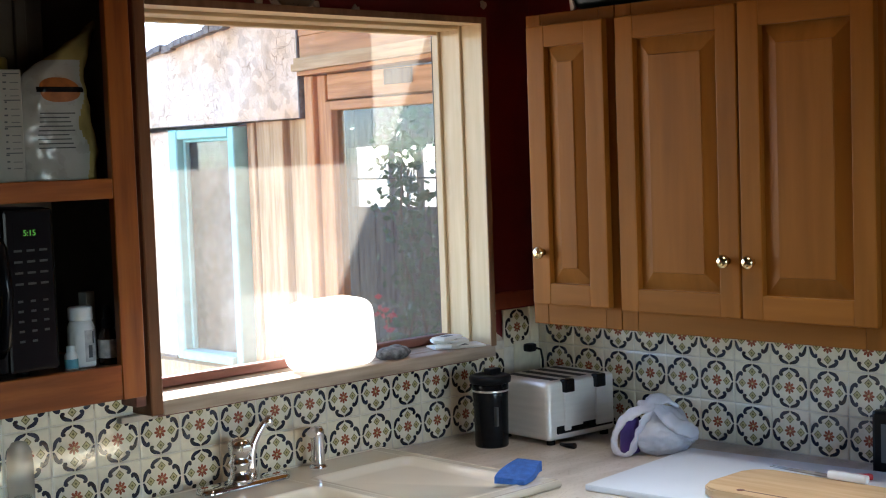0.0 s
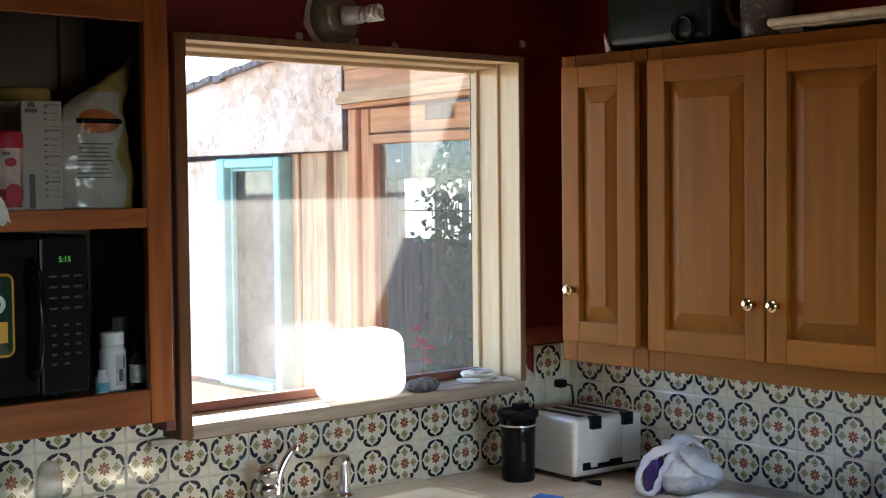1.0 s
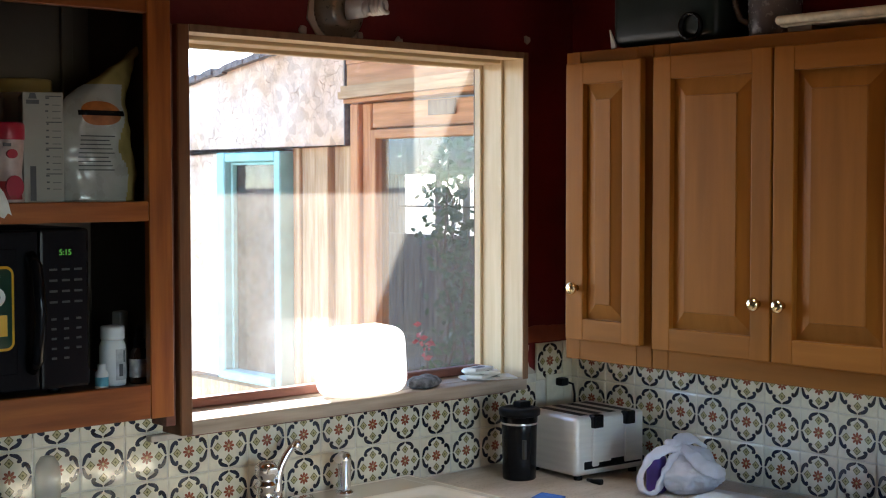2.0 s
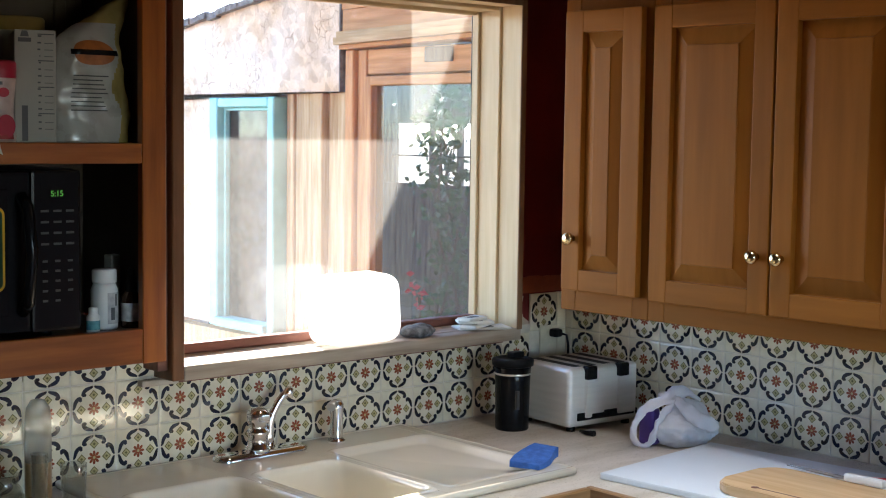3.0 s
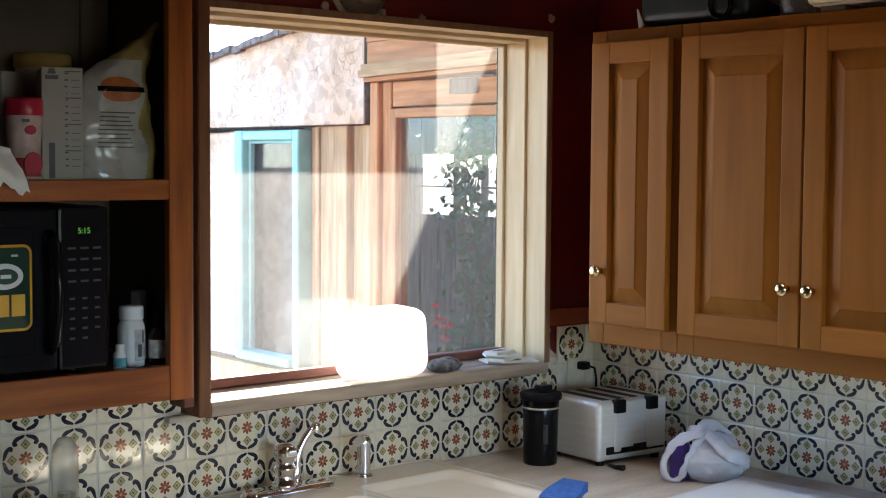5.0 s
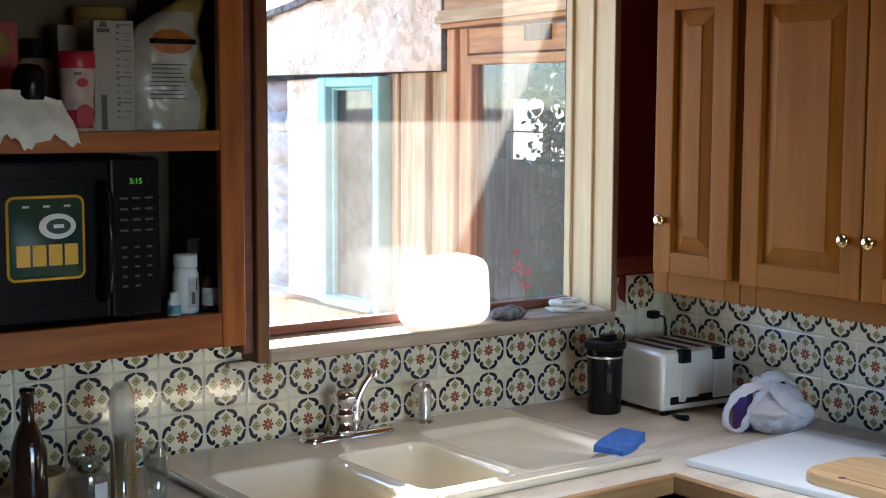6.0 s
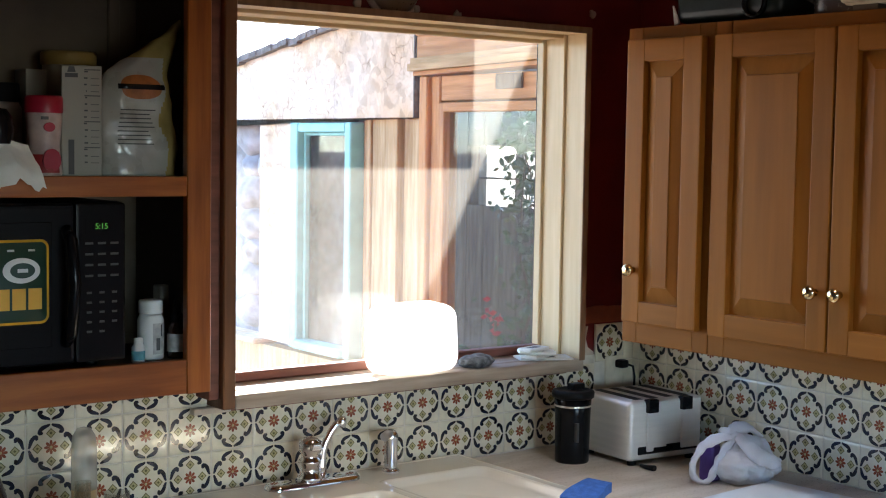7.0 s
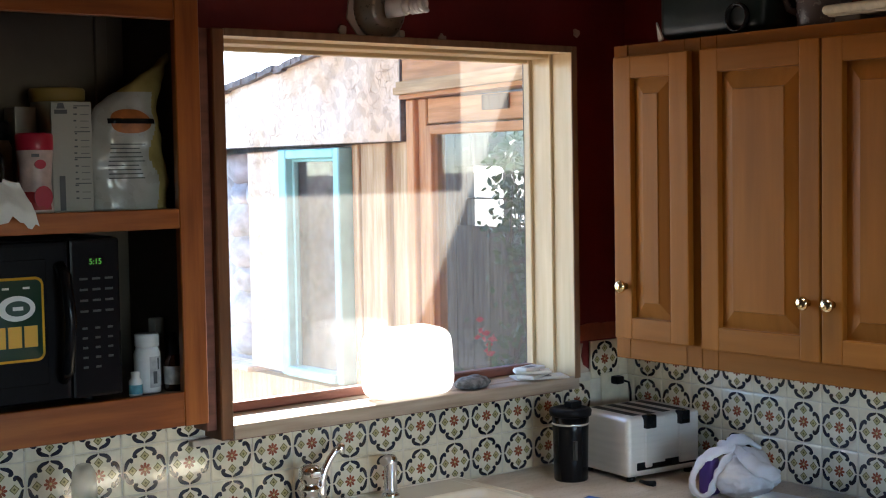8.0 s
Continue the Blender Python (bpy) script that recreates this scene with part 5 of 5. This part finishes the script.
for (a, b), dx, m in (((2.036, 2.052), -0.05, M_REDWH), ((2.054, 2.083), -0.08, M_TANBH), ((2.085, 2.108), -0.065, M_TANBH), ((2.112, 2.2), -0.03, M_REDWH), ((2.202, 2.34), -0.035, M_REDWH)):
    part("fascia_board", prism(BM(), [(0.9, a + 0.022), (1.905, a), (1.905, b), (0.9, b + 0.022)], SXF + dx, SXF + 0.09, "yz"), m, shed)
part("header", box(BM(), SXF - 0.005, SXF + 0.09, 0.9, 1.767, 1.93, 2.034, 0.004), M_REDWH, shed)
part("vent_board", box(BM(), SXF - 0.018, SXF - 0.0055, 1.24, 1.4, 1.97, 2.03, 0.003), M_FENCE, shed, "dark weathered vent board")
gd = part("glazed_door", box(BM(), SXF - 0.02, SXF + 0.05, 1.725, 1.766, 0.0, 1.922, 0.004), M_REDW, shed, "orange timber glazed door")
part("door_head", box(BM(), SXF - 0.03, SXF + 0.05, 0.95, 1.725, 1.884, 1.922, 0.004), M_REDWH, gd)
part("door_bottom", box(BM(), SXF - 0.02, SXF + 0.05, 0.95, 1.725, 0.0, 0.2, 0.004), M_REDWH, gd)
part("door_stile", box(BM(), SXF - 0.02, SXF + 0.05, 0.9, 0.95, 0.0, 1.922, 0.004), M_REDW, gd)
part("pane", box(BM(), SXF + 0.01, SXF + 0.014, 0.95, 1.726, 0.2, 1.886), M_SHEDPANE, gd, "dirty door glass")
part("threshold", box(BM(), SXF - 0.04, SXF + 0.09, 0.9, 1.767, GZ, -0.001, 0.006), M_TANBH, shed)
# reflection in the lean-to door glass, built as solid planks behind the pane
HY0, HY1, HZ0, HZ1 = 2.96, 3.75, 1.395, 1.75
y = 1.0
while y < 6.0:
    w = 0.16
    for z0, z1 in (((GZ, 2.3),) if (y + w < HY0 or y > HY1) else ((GZ, HZ0), (HZ1, 2.3))):
        part("back_plank", box(BM(), 3.0, 3.03, y, y + w - 0.006, z0, z1, 0.003), M_FENCE, shed)
    y += w
part("back_sheet", box(BM(), 3.031, 3.05, 1.0, HY0, GZ, 2.3), M_FENCE, shed)
part("back_sheet", box(BM(), 3.031, 3.05, HY1, 6.0, GZ, 2.3), M_FENCE, shed)
part("inner_ceiling", box(BM(), SXF + 0.1, 2.2, 0.9, 6.0, 2.0, 2.02), M_FENCE, shed)
part("side_wall", box(BM(), SXF + 0.09, 3.05, 0.86, 0.9, GZ, 2.2), M_FENCE, shed)
part("partition", box(BM(), SXF + 0.18, SXF + 0.2, 1.93, 2.8, GZ, 2.0), M_FENCE, shed)
for yy in (HY0, 3.16, 3.4, HY1):
    part("mullion", box(BM(), 2.985, 3.04, yy - 0.006, yy + 0.006, HZ0, HZ1, 0.003), M_FENCE, shed)
part("mullion", box(BM(), 2.988, 3.038, HY0, HY1, 1.555, 1.567, 0.003), M_FENCE, shed)
# boulders stacked in the recess beside the panel
rng = random.Random(21)
for i in range(15):
    bm = BM()
    bmesh.ops.create_icosphere(bm, subdivisions=3, radius=1)
    r = rng.uniform(0.09, 0.13)
    z = 0.88 + (i // 2) * 0.15
    yy = 3.33 + (i % 2) * 0.24 + rng.uniform(-0.03, 0.03)
    for v in bm.verts:
        v.co = Vector((v.co.x * r * 0.8, v.co.y * r * 1.15, v.co.z * r * 0.85)) + noise.noise_vector(v.co * 1.6 + Vector((i, 0, 0))) * 0.025
        v.co += Vector((SXF + 0.16, yy, z))
    part("boulder", bm, M_BOULDER, shed, smooth=True)
part("recess_back", box(BM(), SXF + 0.22, SXF + 0.26, 3.234, 6.0, 0.5, 2.0), M_BOULDER, shed)
# unseen timber slab, added to cast the slanting shadow on the pane
ov = thing("shade_slab", (0, 0, 0), 0, "unseen timber slab added to shade the window pane", "roof")
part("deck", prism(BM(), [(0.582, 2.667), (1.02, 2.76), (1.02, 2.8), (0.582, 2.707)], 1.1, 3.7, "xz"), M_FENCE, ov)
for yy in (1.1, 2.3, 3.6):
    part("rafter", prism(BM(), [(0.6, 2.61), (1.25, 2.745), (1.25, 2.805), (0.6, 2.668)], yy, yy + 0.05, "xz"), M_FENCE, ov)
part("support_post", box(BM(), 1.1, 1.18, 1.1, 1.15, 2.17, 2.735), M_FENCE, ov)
# unseen boards above the window, added and cut to shade the pane's upper left
SHADE_X, SHADE_Y, SHADE_Z = 0.355, 1.35, 2.34
ke = thing("pane_shade_board", (0, 0, 0), 0, "unseen timber boards added above the window to shade the pane", "eave")
bm = box(BM(), -4.3, 0, 0, 1, 0, 0.04)
for v in bm.verts:
    v.co.z += 2.45 + (SHADE_Z - 2.45) * v.co.y
    v.co.x = v.co.x if v.co.x < -1 else SHADE_X - 0.336 * (1 - v.co.y)
    v.co.y = 0.106 + (SHADE_Y - 0.106) * v.co.y
part("soffit", bm, M_FENCE, ke)
part("fascia", box(BM(), -4.3, SHADE_X, SHADE_Y, SHADE_Y + 0.02, SHADE_Z - 0.01, SHADE_Z + 0.1, 0.003), M_TANBH, ke)
# vine behind the lean-to door pane, added in place of reflected leaves
vine = thing("reflection_vine", (2.75, 2.9, 0), 0, "leafy green climbing vine standing in for a reflection in the door glass", "plant")
rng = random.Random(31)
stems = []
bm = BM()
for k in range(4):
    pts = [(rng.uniform(-0.1, 0.1), rng.uniform(-0.15, 0.12), -0.5)]
    while pts[-1][2] < 1.75:
        p = pts[-1]
        pts.append((p[0] + rng.uniform(-0.05, 0.05), p[1] + rng.uniform(-0.06, 0.06), p[2] + 0.15))
    stems += pts[5:]
    tube(bm, pts, [0.012 - 0.009 * i / len(pts) for i in range(len(pts))], 6)
part("stem", bm, M_BARK, vine)
bm = BM()
for k in range(950):
    c = Vector(rng.choice(stems)) + Vector((rng.gauss(0, 0.06), rng.gauss(0, 0.08), rng.gauss(0, 0.06)))
    rot = Euler((rng.uniform(0, 6.3), rng.uniform(0, 6.3), rng.uniform(0, 6.3))).to_matrix()
    s = rng.uniform(0.02, 0.036)
    vs = [bm.verts.new(c + rot @ Vector(q) * s) for q in ((0, -1, 0), (0.55, -0.2, 0.12), (0.4, 0.5, 0.1), (0, 1, 0), (-0.4, 0.5, 0.1), (-0.55, -0.2, 0.12))]
    bm.faces.new([vs[0], vs[1], vs[2], vs[3]])
    bm.faces.new([vs[0], vs[3], vs[4], vs[5]])
ob = part("leaves", bm, M_LEAF, vine)
tagged(ob, kind="stuff")
# Flower behind the door pane, added in place of its reflection.
fl = thing("reflection_flower", (1.75, 2.03, -0.5), 0, "red flower on a green plant standing in for a reflection in the door glass", "plant")
part("pot", lathe(BM(), [(0, 0), (0.09, 0), (0.12, 0.22), (0.1, 0.22), (0.08, 0.18), (0, 0.18)], 18), M_SASH, fl)
bm = tube(BM(), [(0, 0, 0.15), (0.01, 0.02, 0.8), (0.0, 0.03, 1.45)], 0.008, 6)
part("stem", bm, M_BARK, fl)
bm = BM()
for k in range(40):
    rot = Euler((rng.uniform(0, 6.3), rng.uniform(0, 6.3), rng.uniform(0, 6.3))).to_matrix()
    c = Vector((rng.gauss(0, 0.06), rng.gauss(0, 0.12), 1.17 + rng.gauss(0, 0.09)))
    vs = [bm.verts.new(c + rot @ Vector(q) * 0.05) for q in ((0, -1, 0), (0.5, 0, 0.1), (0, 1, 0), (-0.5, 0, 0.1))]
    bm.faces.new(vs)
part("leaves", bm, M_LEAF, fl)
bm = BM()
for k in range(12):
    rot = Euler((rng.uniform(0, 6.3), rng.uniform(0, 6.3), rng.uniform(0, 6.3))).to_matrix()
    c = Vector((rng.gauss(0, 0.025), 0.03 + rng.gauss(0, 0.03), 1.45 + rng.gauss(0, 0.035)))
    vs = [bm.verts.new(c + rot @ Vector(q) * 0.024) for q in ((0, -1, 0), (0.6, 0, 0.1), (0, 1, 0), (-0.6, 0, 0.1))]
    bm.faces.new(vs)
part("petals", bm, M_REDH, fl)
# Brought nearer along the camera's lines of sight, to fit its view.
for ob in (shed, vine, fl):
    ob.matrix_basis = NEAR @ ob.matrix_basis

# ---- wall tiles ----


def tile_mesh(w=0.1075, h=0.1075, plain=False):
    """A pillowed glazed tile facing -y, with a red rosette, four lozenges and eight scrolls in raised glaze."""
    bm = BM()
    t = 0.008
    rings = [[(-1, -1), (1, -1), (1, 1), (-1, 1)]]
    lv = []
    for d, y in ((0, 0.0), (0, -t + 0.0025), (0.0012, -t + 0.0008), (0.004, -t)):
        lv.append([bm.verts.new((sx * (w / 2 - d), y, sz * (h / 2 - d))) for sx, sz in rings[0]])
    for a, b in zip(lv, lv[1:]):
        for i in range(4):
            bm.faces.new([a[i], a[(i + 1) % 4], b[(i + 1) % 4], b[i]])
    bm.faces.new(lv[-1])
    if plain:
        return mesh_of("tile", bm, [M_GLAZE])
    lay = -t - 0.0003

    def flat(pts, mi, y=lay):
        f = bm.faces.new([bm.verts.new((x, y, z)) for x, z in pts])
        f.material_index = mi
    for k in range(8):
        a = k * math.pi / 4
        c, s = math.cos(a), math.sin(a)
        flat([(c * r - s * q, s * r + c * q) for r, q in ((0.003, -0.0014), (0.010, -0.0036), (0.0152, -0.0020), (0.0152, 0.0020), (0.010, 0.0036), (0.003, 0.0014))], 2)
    flat([(0.0034 * math.cos(k * math.pi / 4), 0.0034 * math.sin(k * math.pi / 4)) for k in range(8)], 4, lay - 0.0002)
    for k in range(4):
        a = k * math.pi / 2
        cx, cz = 0.0305 * math.cos(a), 0.0305 * math.sin(a)
        flat([(cx + 0.0112 * math.cos(b * math.pi / 2), cz + 0.0112 * math.sin(b * math.pi / 2)) for b in range(4)], 3)
        flat([(cx + 0.0086 * math.cos(b * math.pi / 2), cz + 0.0086 * math.sin(b * math.pi / 2)) for b in range(4)], 4, lay - 0.0002)
        flat([(cx + 0.0034 * math.cos(b * math.pi / 2), cz + 0.0034 * math.sin(b * math.pi / 2)) for b in range(4)], 3, lay - 0.0004)
    path = ((0.0017, 0.0498, 0.0018), (0.006, 0.0475, 0.0031), (0.0115, 0.0458, 0.004), (0.017, 0.044, 0.0047), (0.0218, 0.0407, 0.0047), (0.0255, 0.0366, 0.004), (0.0265, 0.0334, 0.0036), (0.0245, 0.0305, 0.003), (0.022, 0.0298, 0.0016))
    for k in range(4):
        for mir in (1, -1):
            a = k * math.pi / 2
            c, s = math.cos(a), math.sin(a)
            L, R = [], []
            for i, (x, z, r) in enumerate(path):
                p, q = path[max(i - 1, 0)], path[min(i + 1, len(path) - 1)]
                dx, dz = q[0] - p[0], q[1] - p[1]
                n = math.hypot(dx, dz)
                for side, sg in ((L, 1), (R, -1)):
                    u, v = (x - dz / n * r * sg) * mir, z + dx / n * r * sg
                    side.append(bm.verts.new((c * u - s * v, lay, s * u + c * v)))
            hx, hz = 0.0215 * mir, 0.032
            flat([(c * (hx + 0.0042 * math.cos(b)) - s * (hz + 0.0042 * math.sin(b)), s * (hx + 0.0042 * math.cos(b)) + c * (hz + 0.0042 * math.sin(b))) for b in (0, 1.05, 2.09, 3.14, 4.19, 5.24)], 1, lay - 0.0002)
            for i in range(len(path) - 1):
                f = bm.faces.new([L[i], L[i + 1], R[i + 1], R[i]])
                f.material_index = 1
    me = mesh_of("tile", bm, [M_GLAZE, M_BLUE, M_TRED, M_OLIVE, M_YELL])
    for p in me.polygons:
        if p.normal.y > 0.5 and p.center.y < -0.004:
            p.flip()
    me.update()
    return me


TILE, SLIVER_E, SLIVER = tile_mesh(), tile_mesh(0.026, 0.1075, True), tile_mesh(0.038, 0.1075, True)
solid("grout_bed_north", box(BM(), -2.6, EX - 0.001, NY - 0.0055, NY + 0.003, CT, CT + 2 * P + 0.022), M_GROUT, "cream grout behind the tiles", "grout", "structure")
solid("grout_bed_east", box(BM(), EX - 0.0055, EX + 0.003, -2.25, -0.006, CT, CT + 3 * P), M_GROUT, "cream grout behind the tiles", "grout", "structure")
rng = random.Random(17)


def lay_tile(me, wall, x, y, z, rz):
    ob = new("tile", me)
    ob.parent = wall
    ob.matrix_basis = pose(x, y, z, rng.uniform(-0.5, 0.5), rng.uniform(-0.35, 0.35), rz + rng.uniform(-0.5, 0.5))


for c in range(-4, 19):
    for r in (1, 2, 3):
        x = -P * c
        if r == 3 and -0.86 < x < 0.4:
            continue
        if r == 2 and c == -4:
            continue
        lay_tile(TILE, wall_north, x, NY, CT + P * (r - 0.5), 0)
for r in (1, 2, 3):
    lay_tile(SLIVER, wall_north, 0.5155, NY, CT + P * (r - 0.5), 0)
    lay_tile(SLIVER_E, wall_east, EX, -0.0215, CT + P * (r - 0.5), -90)
for c in range(-2, 16):
    for r in (1, 2, 3):
        lay_tile(TILE, wall_east, EX, -0.3065 - 0.109 * c, CT + P * (r - 0.5), -90)
